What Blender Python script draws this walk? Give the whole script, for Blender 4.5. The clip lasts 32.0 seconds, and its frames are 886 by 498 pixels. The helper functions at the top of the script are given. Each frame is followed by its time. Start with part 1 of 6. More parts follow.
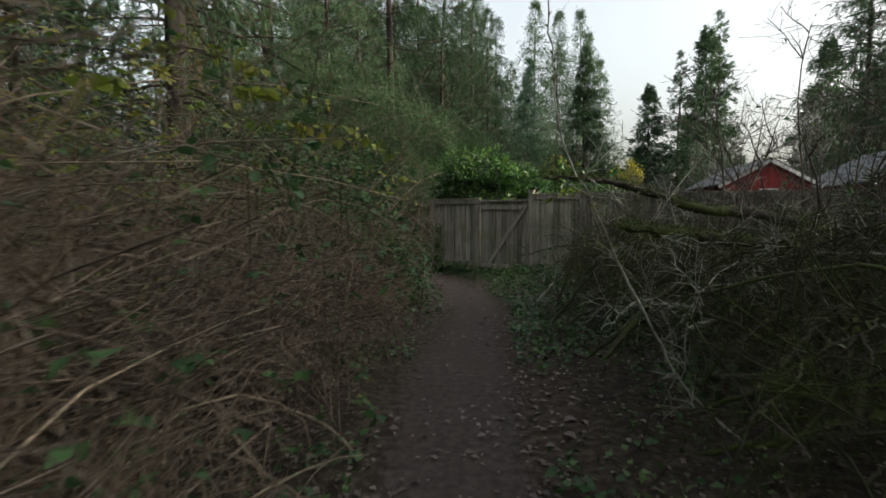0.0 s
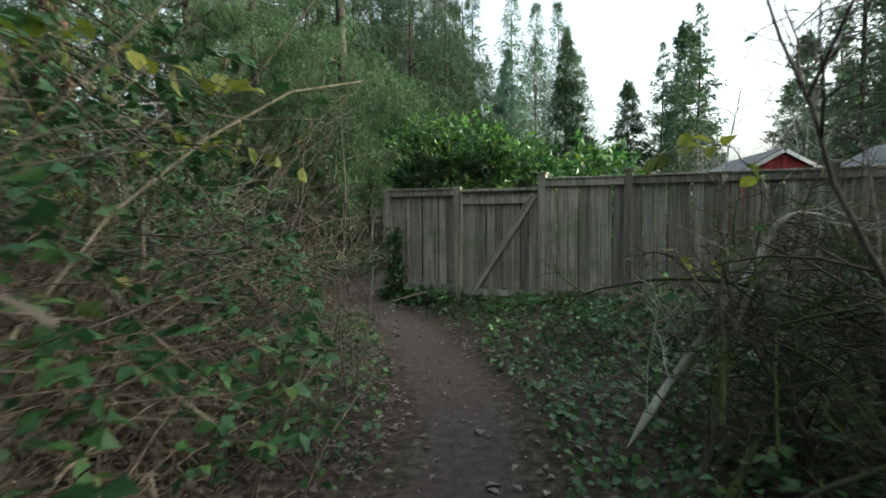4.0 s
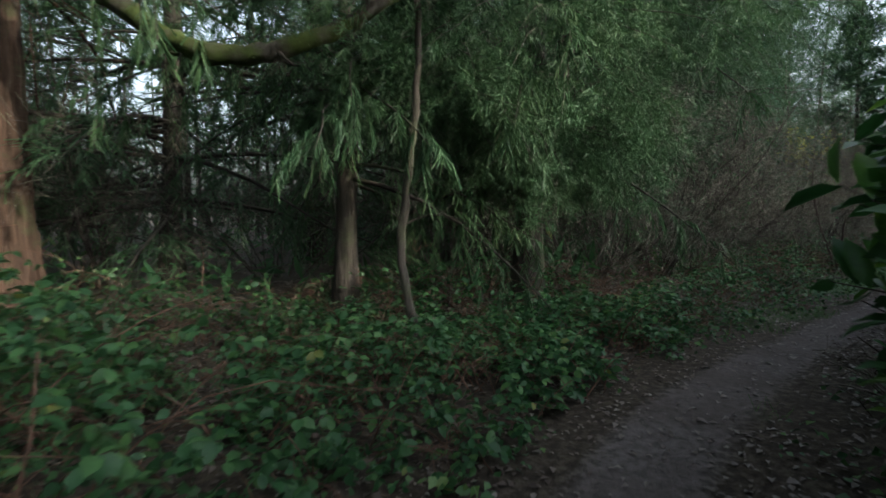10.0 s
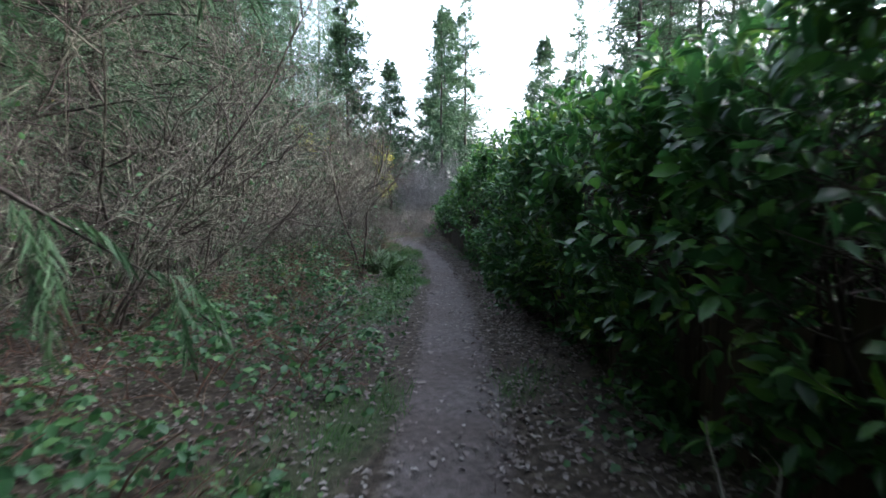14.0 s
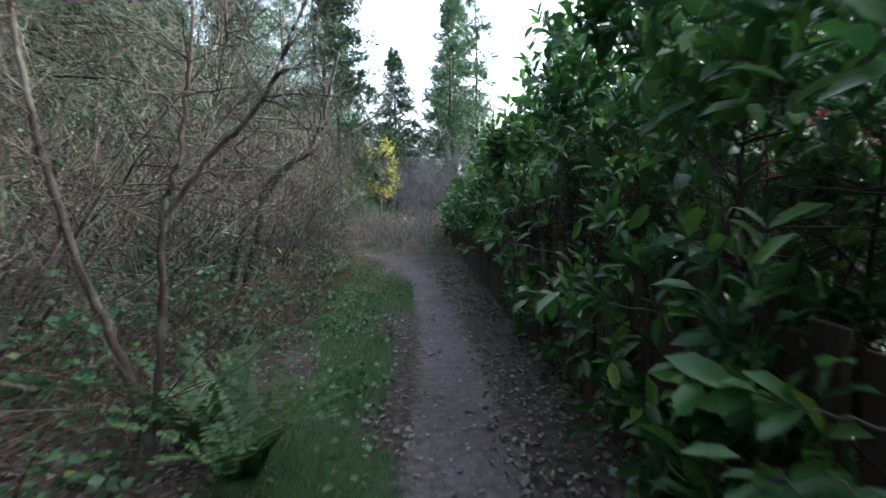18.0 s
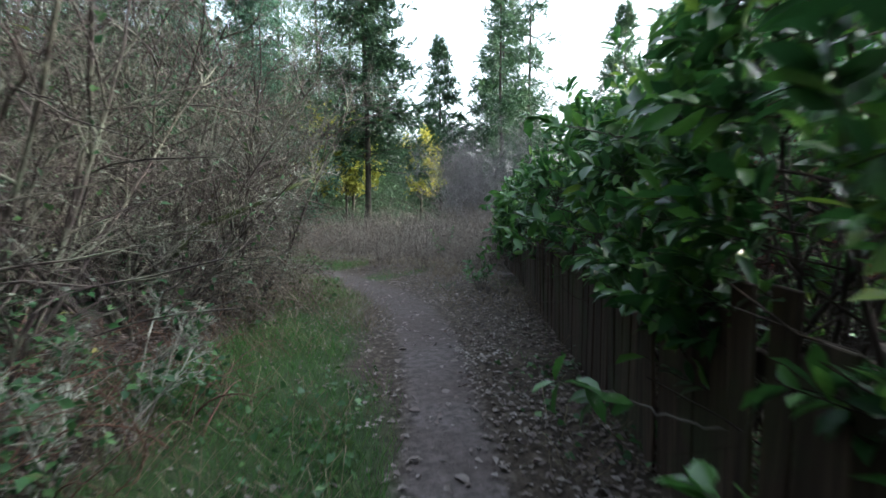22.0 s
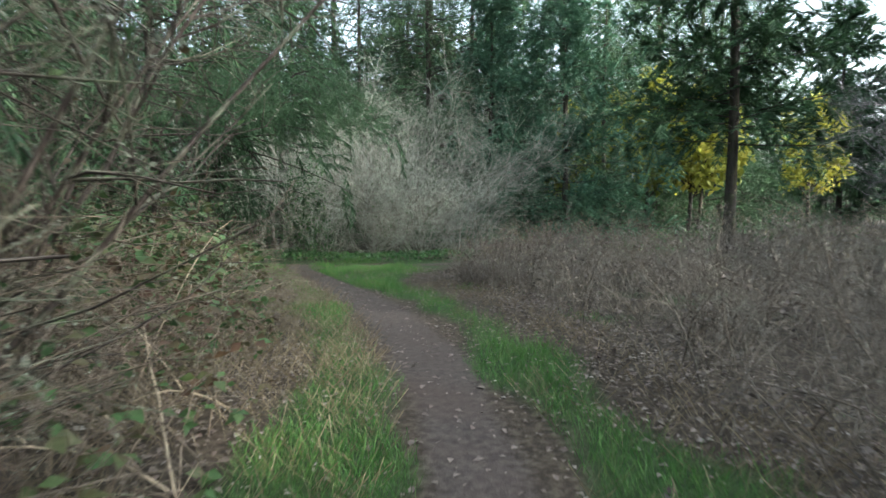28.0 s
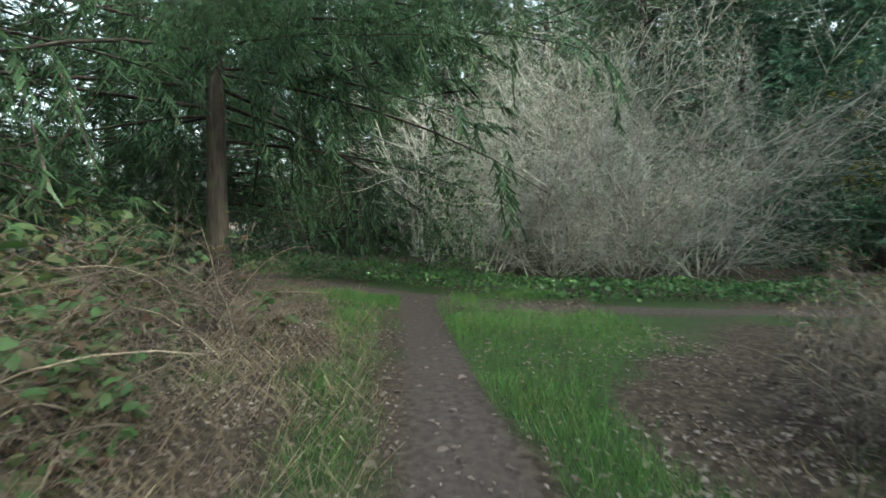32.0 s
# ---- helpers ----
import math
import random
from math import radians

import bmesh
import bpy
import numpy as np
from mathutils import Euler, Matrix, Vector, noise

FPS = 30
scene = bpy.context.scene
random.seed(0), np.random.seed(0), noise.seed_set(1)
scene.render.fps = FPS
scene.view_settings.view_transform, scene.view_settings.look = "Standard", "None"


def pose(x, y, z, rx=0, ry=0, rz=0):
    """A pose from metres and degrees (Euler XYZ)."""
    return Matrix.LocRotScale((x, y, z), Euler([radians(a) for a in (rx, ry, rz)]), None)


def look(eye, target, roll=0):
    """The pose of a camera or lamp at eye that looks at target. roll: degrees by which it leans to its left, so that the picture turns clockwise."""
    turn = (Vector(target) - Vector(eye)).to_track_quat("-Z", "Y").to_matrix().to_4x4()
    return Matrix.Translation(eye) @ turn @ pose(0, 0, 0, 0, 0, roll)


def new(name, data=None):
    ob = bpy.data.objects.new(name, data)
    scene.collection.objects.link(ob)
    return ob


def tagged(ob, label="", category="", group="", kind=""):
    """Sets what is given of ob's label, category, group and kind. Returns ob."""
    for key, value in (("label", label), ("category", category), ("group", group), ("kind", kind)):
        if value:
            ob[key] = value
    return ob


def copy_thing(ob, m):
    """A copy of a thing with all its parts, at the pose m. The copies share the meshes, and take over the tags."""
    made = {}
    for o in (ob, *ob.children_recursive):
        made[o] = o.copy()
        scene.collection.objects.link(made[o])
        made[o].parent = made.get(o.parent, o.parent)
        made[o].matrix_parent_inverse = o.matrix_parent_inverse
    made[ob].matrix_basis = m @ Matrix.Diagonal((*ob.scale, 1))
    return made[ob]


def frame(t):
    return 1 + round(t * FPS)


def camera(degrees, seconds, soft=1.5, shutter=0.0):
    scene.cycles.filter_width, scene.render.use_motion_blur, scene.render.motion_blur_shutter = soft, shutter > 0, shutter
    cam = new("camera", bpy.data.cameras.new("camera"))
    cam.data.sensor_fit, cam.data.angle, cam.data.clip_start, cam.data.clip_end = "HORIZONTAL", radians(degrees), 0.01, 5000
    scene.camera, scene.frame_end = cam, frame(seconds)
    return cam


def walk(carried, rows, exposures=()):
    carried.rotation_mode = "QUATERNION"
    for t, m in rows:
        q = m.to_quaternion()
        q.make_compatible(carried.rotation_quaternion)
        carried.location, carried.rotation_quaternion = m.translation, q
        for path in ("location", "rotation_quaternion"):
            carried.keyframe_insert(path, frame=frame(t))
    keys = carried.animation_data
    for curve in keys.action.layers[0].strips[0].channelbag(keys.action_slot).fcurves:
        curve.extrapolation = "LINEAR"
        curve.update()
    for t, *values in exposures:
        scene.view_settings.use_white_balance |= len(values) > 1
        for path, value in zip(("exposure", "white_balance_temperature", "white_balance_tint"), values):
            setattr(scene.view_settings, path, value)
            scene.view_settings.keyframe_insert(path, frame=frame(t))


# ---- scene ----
cam = camera(82.7, 32.0, 1.6, 0.4)
PATH = [
    (0.0, pose(-0.000, -0.000, 1.396, 86.52, -0.43, -1.98)),
    (0.5, pose(0.087, 0.628, 1.409, 86.83, -0.01, -3.98)),
    (1.0, pose(0.186, 1.266, 1.380, 86.70, 0.05, -4.16)),
    (1.5, pose(0.321, 1.862, 1.425, 86.97, 0.20, -3.63)),
    (2.0, pose(0.356, 2.359, 1.445, 87.32, 0.10, -3.32)),
    (2.5, pose(0.309, 2.866, 1.451, 86.93, 0.00, -3.62)),
    (4.5, pose(0.502, 5.155, 1.351, 86.65, 0.43, -4.92)),
    (5.0, pose(0.644, 5.943, 1.366, 86.40, 0.61, -4.99)),
    (5.5, pose(0.801, 6.732, 1.420, 86.35, 0.51, -4.78)),
    (6.0, pose(0.915, 7.480, 1.414, 86.42, 0.60, -2.38)),
    (6.5, pose(0.965, 8.199, 1.460, 86.43, 0.49, 3.74)),
    (7.0, pose(0.846, 8.887, 1.416, 86.45, -0.19, 9.93)),
    (7.5, pose(0.661, 9.598, 1.421, 86.38, -0.12, 14.18)),
    (8.0, pose(0.450, 10.247, 1.418, 86.72, -0.61, 16.62)),
    (8.5, pose(0.198, 10.890, 1.415, 86.68, -0.60, 17.01)),
    (9.0, pose(-0.061, 11.515, 1.404, 86.94, -0.72, 17.72)),
    (9.5, pose(-0.319, 12.182, 1.429, 86.43, -0.80, 17.70)),
    (10.0, pose(-0.472, 12.901, 1.435, 86.15, -0.55, 16.65)),
    (10.5, pose(-0.579, 13.493, 1.418, 86.43, -0.31, 7.83)),
    (11.0, pose(-0.565, 14.086, 1.396, 86.45, -0.00, 0.50)),
    (11.5, pose(-0.430, 14.745, 1.337, 86.19, -0.13, -7.41)),
    (12.0, pose(-0.219, 15.418, 1.277, 86.00, 0.25, -16.19)),
    (12.5, pose(0.030, 16.091, 1.265, 85.96, 0.36, -22.81)),
    (13.0, pose(0.340, 16.846, 1.253, 85.86, 0.56, -28.15)),
    (13.5, pose(0.720, 17.600, 1.352, 85.79, 0.29, -31.16)),
    (14.0, pose(1.132, 18.372, 1.414, 85.57, 0.23, -33.51)),
    (14.5, pose(1.657, 19.170, 1.412, 86.03, 0.31, -33.66)),
    (16.5, pose(3.910, 22.613, 1.329, 85.62, 0.70, -33.14)),
    (17.0, pose(4.362, 23.263, 1.357, 85.61, 0.67, -32.62)),
    (17.5, pose(4.863, 23.965, 1.372, 85.52, 0.68, -32.46)),
    (18.0, pose(5.312, 24.621, 1.414, 85.56, 1.25, -32.25)),
    (18.5, pose(5.765, 25.306, 1.439, 85.68, 0.68, -32.02)),
    (19.0, pose(6.211, 25.997, 1.424, 85.93, 0.68, -30.91)),
    (19.5, pose(6.635, 26.657, 1.426, 85.83, 0.72, -30.71)),
    (20.0, pose(7.020, 27.324, 1.456, 85.95, 0.60, -30.27)),
    (20.5, pose(7.421, 28.006, 1.461, 85.73, 0.68, -29.80)),
    (21.0, pose(7.890, 28.741, 1.435, 85.87, 0.93, -28.42)),
    (21.5, pose(8.327, 29.549, 1.389, 85.80, 0.95, -27.26)),
    (22.0, pose(8.768, 30.350, 1.385, 85.71, 0.58, -27.09)),
    (22.5, pose(9.160, 31.151, 1.357, 85.66, 0.39, -25.76)),
    (23.0, pose(9.577, 31.968, 1.357, 85.58, 0.64, -24.74)),
    (23.5, pose(9.970, 32.746, 1.385, 85.73, 0.63, -22.28)),
    (24.0, pose(10.339, 33.597, 1.380, 85.79, 1.09, -19.90)),
    (24.5, pose(10.671, 34.403, 1.398, 85.97, 1.17, -15.71)),
    (25.0, pose(10.943, 35.270, 1.408, 86.05, 0.88, -12.41)),
    (25.5, pose(11.208, 36.001, 1.423, 86.29, 1.04, -6.95)),
    (26.0, pose(11.381, 36.748, 1.418, 86.34, 0.86, -3.71)),
    (26.5, pose(11.551, 37.502, 1.449, 86.46, 0.88, 1.42)),
    (28.5, pose(11.546, 40.723, 1.411, 86.53, 0.16, 12.69)),
    (29.0, pose(11.373, 41.580, 1.405, 86.69, -0.19, 16.54)),
    (29.5, pose(11.094, 42.456, 1.402, 86.92, -0.15, 18.63)),
    (30.0, pose(10.820, 43.291, 1.403, 87.00, -0.20, 20.64)),
    (30.5, pose(10.516, 44.096, 1.393, 87.00, -0.24, 21.19)),
    (31.0, pose(10.210, 44.913, 1.420, 87.09, -0.28, 25.16)),
    (31.5, pose(9.905, 45.657, 1.377, 86.96, -0.41, 27.95)),
    (32.0, pose(9.557, 46.470, 1.353, 87.15, -0.38, 30.64)),
]
walk(cam, PATH, [(0.0, 1.1, 6550, 6), (1.0, 1.45, 6500, 5), (2.5, 1.7, 6350, 3), (4.5, 1.75, 6000, -3), (6.0, 1.6, 5950, -4), (7.5, 1.25, 5950, -4), (9.0, 0.9, 5950, -3), (10.5, 1.65, 5600, 4), (12.5, 2.5, 5550, 6), (14.5, 2.7, 5450, 9), (20.0, 2.65, 5450, 9), (24.0, 2.5, 5700, 0), (26.0, 2.4, 5650, 0), (29.0, 2.4, 5750, -3), (32.0, 2.35, 5850, -5)])

# ---- world, sun, exposure ----
world = bpy.data.worlds.new("sky")
scene.world = world
world.use_nodes = True
wn = world.node_tree
sky = wn.nodes.new("ShaderNodeTexSky")
sky.sky_type, sky.sun_disc = "NISHITA", False
SUN_UP, SUN_TURN = radians(17), radians(108)
sky.sun_elevation, sky.sun_rotation = SUN_UP, SUN_TURN
sky.air_density, sky.dust_density, sky.ozone_density = 1.0, 9.0, 0.3
haze = wn.nodes.new("ShaderNodeHueSaturation")
haze.inputs["Saturation"].default_value, haze.inputs["Value"].default_value = 0.4, 1.75
wn.links.new(sky.outputs[0], haze.inputs["Color"])
wn.links.new(haze.outputs[0], wn.nodes["Background"].inputs[0])
wn.nodes["Background"].inputs[1].default_value = 0.15
sun = new("sun", bpy.data.lights.new("sun", "SUN"))
sun.data.energy, sun.data.angle, sun.data.color = 3.2, radians(0.6), (1.0, 0.83, 0.62)
sun.matrix_world = look((0, 0, 0), (-math.sin(SUN_TURN) * math.cos(SUN_UP), -math.cos(SUN_TURN) * math.cos(SUN_UP), -math.sin(SUN_UP)))

# ---- numpy geometry ----
RNG = np.random.default_rng(7)


def mesh_np(name, verts, faces):
    """A mesh from an array of points and an array of triangles or quads."""
    me = bpy.data.meshes.new(name)
    verts, faces = np.asarray(verts, np.float32), np.asarray(faces, np.int32)
    n, k = faces.shape
    me.vertices.add(len(verts))
    me.vertices.foreach_set("co", verts.ravel())
    me.loops.add(n * k)
    me.loops.foreach_set("vertex_index", faces.ravel())
    me.polygons.add(n)
    me.polygons.foreach_set("loop_start", np.arange(n, dtype=np.int32) * k)
    me.update(calc_edges=True)
    return me


def part_np(name, verts, faces, material, parent=None, label="", smooth=False):
    me = mesh_np(name, verts, faces)
    me.materials.append(material)
    if smooth:
        me.polygons.foreach_set("use_smooth", np.ones(len(me.polygons), bool))
    ob = new(name, me)
    if parent is not None:
        ob.parent = parent
    if label:
        ob["label"] = label
    return ob


def part(name, bm, material, parent=None, label=""):
    me = bpy.data.meshes.new(name)
    bm.to_mesh(me)
    bm.free()
    me.materials.append(material)
    ob = new(name, me)
    if parent is not None:
        ob.parent = parent
    if label:
        ob["label"] = label
    return ob


def thing(name, x, y, z=0.0, rz=0.0, label="", category="", group=""):
    ob = new(name)
    ob.empty_display_size = 0.2
    ob.matrix_world = pose(x, y, z, 0, 0, rz)
    return tagged(ob, label, category, group)


def unit(v):
    return v / np.maximum(np.linalg.norm(v, axis=-1, keepdims=True), 1e-9)


def tubes(polys, r0, r1, sides=3):
    """Tapered tubes along polylines (n, k, 3); r0 and r1 are the radii at the two ends."""
    polys = np.asarray(polys, float)
    n, k, _ = polys.shape
    tan = unit(np.gradient(polys, axis=1))
    ref = np.where(np.abs(tan[..., 2:3]) > 0.9, np.array([1.0, 0, 0]), np.array([0, 0, 1.0]))
    u = unit(np.cross(tan, ref))
    v = np.cross(tan, u)
    s = np.linspace(0, 1, k)[None, :]
    rad = (np.broadcast_to(np.asarray(r0, float).reshape(-1, 1), (n, 1)) * (1 - s) + np.broadcast_to(np.asarray(r1, float).reshape(-1, 1), (n, 1)) * s)
    a = np.arange(sides) * 2 * math.pi / sides
    ring = polys[:, :, None, :] + rad[:, :, None, None] * (u[:, :, None, :] * np.cos(a)[None, None, :, None] + v[:, :, None, :] * np.sin(a)[None, None, :, None])
    base = (np.arange(n)[:, None, None] * k + np.arange(k - 1)[None, :, None]) * sides
    j = np.arange(sides)[None, None, :]
    j2 = (j + 1) % sides
    q = np.stack([base + j, base + j2, base + sides + j2, base + sides + j], -1).reshape(-1, 4)
    return ring.reshape(-1, 3), q


def join(*meshes):
    vs, fs, o = [], [], 0
    for v, f in meshes:
        vs.append(v)
        fs.append(f + o)
        o += len(v)
    return np.vstack(vs), np.vstack(fs)


def grow(parents, per, lo, hi, length, spread, up=0.0, wobble=0.15, pts=5, rng=RNG, taper=0.5):
    """Side shoots on polylines: per shoots on each, between the fractions lo and hi of its length."""
    n, k, _ = parents.shape
    par = np.repeat(np.arange(n), per)
    m = len(par)
    t = rng.uniform(lo, hi, m)
    f = t * (k - 1)
    i = np.minimum(f.astype(int), k - 2)
    w = (f - i)[:, None]
    start = parents[par, i] * (1 - w) + parents[par, i + 1] * w
    tan = unit(parents[par, i + 1] - parents[par, i])
    side = unit(np.cross(tan, unit(rng.normal(size=(m, 3)))))
    d = unit(tan * (1 - spread) + side * spread)
    length = np.asarray(length, float)
    ln = (length[par] if length.ndim else length) * rng.uniform(0.5, 1.2, m) * (1 - taper * t)
    step = (ln / (pts - 1))[:, None]
    out = np.empty((m, pts, 3))
    out[:, 0] = start
    for q in range(1, pts):
        d = unit(d + rng.normal(size=(m, 3)) * wobble + np.array([0, 0, up]))
        out[:, q] = out[:, q - 1] + d * step
    return out


def stems(base, dirs, length, wobble=0.1, up=0.0, pts=8, rng=RNG):
    n = len(base)
    out = np.empty((n, pts, 3))
    out[:, 0] = base
    d = unit(np.asarray(dirs, float))
    step = (np.broadcast_to(np.asarray(length, float), (n,)) / (pts - 1))[:, None]
    for q in range(1, pts):
        d = unit(d + rng.normal(size=(n, 3)) * wobble + np.array([0, 0, up]))
        out[:, q] = out[:, q - 1] + d * step
    return out


def along(polys, per, lo=0.1, hi=1.0, rng=RNG):
    """Random points on polylines, with the direction there."""
    n, k, _ = polys.shape
    par = np.repeat(np.arange(n), per)
    f = rng.uniform(lo, hi, len(par)) * (k - 1)
    i = np.minimum(f.astype(int), k - 2)
    w = (f - i)[:, None]
    return polys[par, i] * (1 - w) + polys[par, i + 1] * w, unit(polys[par, i + 1] - polys[par, i])


def blades(c, d, length, width, rng=RNG, fold=0.15, normal=None, kind="leaf"):
    """Leaves as folded diamonds (leaf), broad ovals (oval) or thin strips (needle), from their base points and directions."""
    m = len(c)
    d = unit(d)
    if normal is None:
        normal = rng.normal(size=(m, 3)) * 0.6 + np.array([0, 0, 1.0])
    s = unit(np.cross(d, normal))
    nn = np.cross(s, d)
    ln = (np.broadcast_to(np.asarray(length, float), (m,)))[:, None]
    wd = (np.broadcast_to(np.asarray(width, float), (m,)))[:, None] * 0.5
    if kind == "needle":
        v = np.stack([c - s * wd * 0.6, c + s * wd * 0.6, c + d * ln + nn * ln * 0.02 + s * wd * 0.3, c + d * ln - s * wd * 0.3], 1)
        f = np.array([[0, 1, 2, 3]])
        k = 4
    elif kind == "leaf":
        mid = c + d * ln * 0.42
        v = np.stack([c, mid - s * wd + nn * wd * fold * 3, mid, mid + s * wd + nn * wd * fold * 3, c + d * ln - nn * ln * 0.12], 1)
        f = np.array([[0, 2, 1], [0, 3, 2], [1, 2, 4], [2, 3, 4]])
        k = 5
    else:
        a, b = c + d * ln * 0.3, c + d * ln * 0.7 - nn * ln * 0.04
        lift = nn * wd * fold * 3
        v = np.stack([c, a - s * wd * 0.85 + lift, a, a + s * wd * 0.85 + lift, b - s * wd * 0.9 + lift, b, b + s * wd * 0.9 + lift, c + d * ln - nn * ln * 0.16], 1)
        f = np.array([[0, 2, 1], [0, 3, 2], [1, 2, 4], [2, 5, 4], [2, 3, 5], [3, 6, 5], [4, 5, 7], [5, 6, 7]])
        k = 8
    faces = (f[None] + (np.arange(m) * k)[:, None, None]).reshape(-1, f.shape[1])
    return v.reshape(-1, 3), faces


def lattice(seed, n=256):
    return np.random.default_rng(seed).uniform(-1, 1, (n, n))


LAT = [lattice(s) for s in range(5)]


def vnoise(x, y, scale, seed=0):
    """Smooth noise of the plan, in -1..1."""
    g = LAT[seed % 5]
    x, y = np.asarray(x, float) / scale + 100.5, np.asarray(y, float) / scale + 90.5
    i, j = np.floor(x).astype(int), np.floor(y).astype(int)
    u, v = x - i, y - j
    u, v = u * u * (3 - 2 * u), v * v * (3 - 2 * v)
    n = len(g)
    return (g[i % n, j % n] * (1 - u) + g[(i + 1) % n, j % n] * u) * (1 - v) + (g[i % n, (j + 1) % n] * (1 - u) + g[(i + 1) % n, (j + 1) % n] * u) * v


# ---- plan ----
TRAIL = np.array([(-0.3, -12), (0.0, -1), (0.1, 0), (0.14, 2.4), (0.5, 5.8), (0.8, 7.6), (0.75, 9.0), (0.6, 10.2), (0.3, 11.5), (-0.25, 12.9), (-0.45, 14.6), (0.1, 16.5), (1.3, 18.7), (2.95, 21.0), (5.68, 25.1),
                  (7.4, 27.8), (9.07, 30.85), (10.5, 33.8), (11.55, 36.8), (11.8, 39.2), (11.6, 41.3), (10.5, 44.9), (8.9, 48.0), (6.44, 51.4), (5.4, 52.8), (4.4, 54.2)])
CROSS = np.array([(-20, 60), (-8, 56.5), (-2, 55.0), (2, 54.6), (6.2, 54.2), (9, 55.3), (11.5, 56.6), (17, 59), (24, 62), (40, 68)])
FENCE0, FDIR = np.array([0.12, 13.08]), unit(np.array([0.884, -0.468]))
HDIR = np.array([0.492, 0.8706])


def smooth_line(p, n=30):
    """Catmull-Rom through the points."""
    out = []
    q = np.vstack([2 * p[0] - p[1], p, 2 * p[-1] - p[-2]])
    for i in range(1, len(q) - 2):
        for t in np.arange(n) / n:
            a, b, c, d = q[i - 1:i + 3]
            out.append(0.5 * (2 * b + (c - a) * t + (2 * a - 5 * b + 4 * c - d) * t * t + (3 * b - a - 3 * c + d) * t ** 3))
    out.append(p[-1])
    return np.array(out)


TRAIL_S, CROSS_S = smooth_line(TRAIL), smooth_line(CROSS)


def to_line(x, y, line):
    """Distance to a line, signed: positive on its right."""
    x, y = np.asarray(x, float), np.asarray(y, float)
    best, sign = np.full(x.shape, 1e9), np.zeros(x.shape)
    for a, b in zip(line[::6][:-1], line[::6][1:]):
        d = b - a
        t = np.clip(((x - a[0]) * d[0] + (y - a[1]) * d[1]) / (d @ d), 0, 1)
        ex, ey = x - a[0] - t * d[0], y - a[1] - t * d[1]
        dist = np.hypot(ex, ey)
        side = np.sign(ex * d[1] - ey * d[0])
        near = dist < best
        best, sign = np.where(near, dist, best), np.where(near, side, sign)
    return best * sign


def trail_dist(x, y):
    a, b = to_line(x, y, TRAIL_S), to_line(x, y, CROSS_S)
    return a, np.abs(b)


def keep_clear(polys, ox, oy, clear=0.5, top=2.3):
    """Which shoots (n, k, 3), standing at ox, oy, leave the trail free."""
    p = np.asarray(polys)
    d = np.abs(to_line(p[..., 0] + ox, p[..., 1] + oy, TRAIL_S))
    return ~np.any((d < clear) & (p[..., 2] < top), axis=1)


def ground_z(x, y):
    x, y = np.asarray(x, float), np.asarray(y, float)
    a, b = trail_dist(x, y)
    d = np.minimum(np.abs(a), b)
    far = np.clip((d - 0.45) / 1.2, 0, 1)
    return far * (0.07 + 0.05 * vnoise(x, y, 1.3) + 0.09 * vnoise(x, y, 4.0, 1)) + 0.012 * vnoise(x, y, 0.35, 2)


# ---- materials ----
def node_mat(name):
    m = bpy.data.materials.new(name)
    m.use_nodes = True
    nt = m.node_tree
    return m, nt, nt.nodes["Principled BSDF"]


def add_node(nt, kind, **values):
    n = nt.nodes.new(kind)
    for k, v in values.items():
        n.inputs[k.replace("_", " ")].default_value = v
    return n


def ramp(nt, src, stops):
    r = nt.nodes.new("ShaderNodeValToRGB")
    while len(r.color_ramp.elements) < len(stops):
        r.color_ramp.elements.new(0.5)
    for e, (p, c) in zip(r.color_ramp.elements, stops):
        e.position, e.color = p, (*c, 1)
    nt.links.new(src, r.inputs[0])
    return r.outputs[0]


def mix(nt, fac, a, b, mode="MIX"):
    n = nt.nodes.new("ShaderNodeMix")
    n.data_type, n.blend_type = "RGBA", mode
    for src, i in ((fac, 0), (a, 6), (b, 7)):
        if isinstance(src, (int, float)):
            n.inputs[i].default_value = src
        elif isinstance(src, tuple):
            n.inputs[i].default_value = (*src, 1)
        else:
            nt.links.new(src, n.inputs[i])
    return n.outputs[2]


def coords(nt, scale=(1, 1, 1)):
    t = nt.nodes.new("ShaderNodeTexCoord")
    m = nt.nodes.new("ShaderNodeMapping")
    m.inputs["Scale"].default_value = scale
    nt.links.new(t.outputs["Object"], m.inputs[0])
    return m.outputs[0]


def world_coords(nt):
    return nt.nodes.new("ShaderNodeNewGeometry").outputs["Position"]


def noise_tex(nt, vec, scale, detail=3.0, rough=0.55):
    n = add_node(nt, "ShaderNodeTexNoise", Scale=scale, Detail=detail, Roughness=rough)
    nt.links.new(vec, n.inputs["Vector"])
    return n.outputs[0]


def bump(nt, bsdf, height, strength=0.4, dist=0.02):
    b = add_node(nt, "ShaderNodeBump", Strength=strength, Distance=dist)
    nt.links.new(height, b.inputs["Height"])
    nt.links.new(b.outputs[0], bsdf.inputs["Normal"])


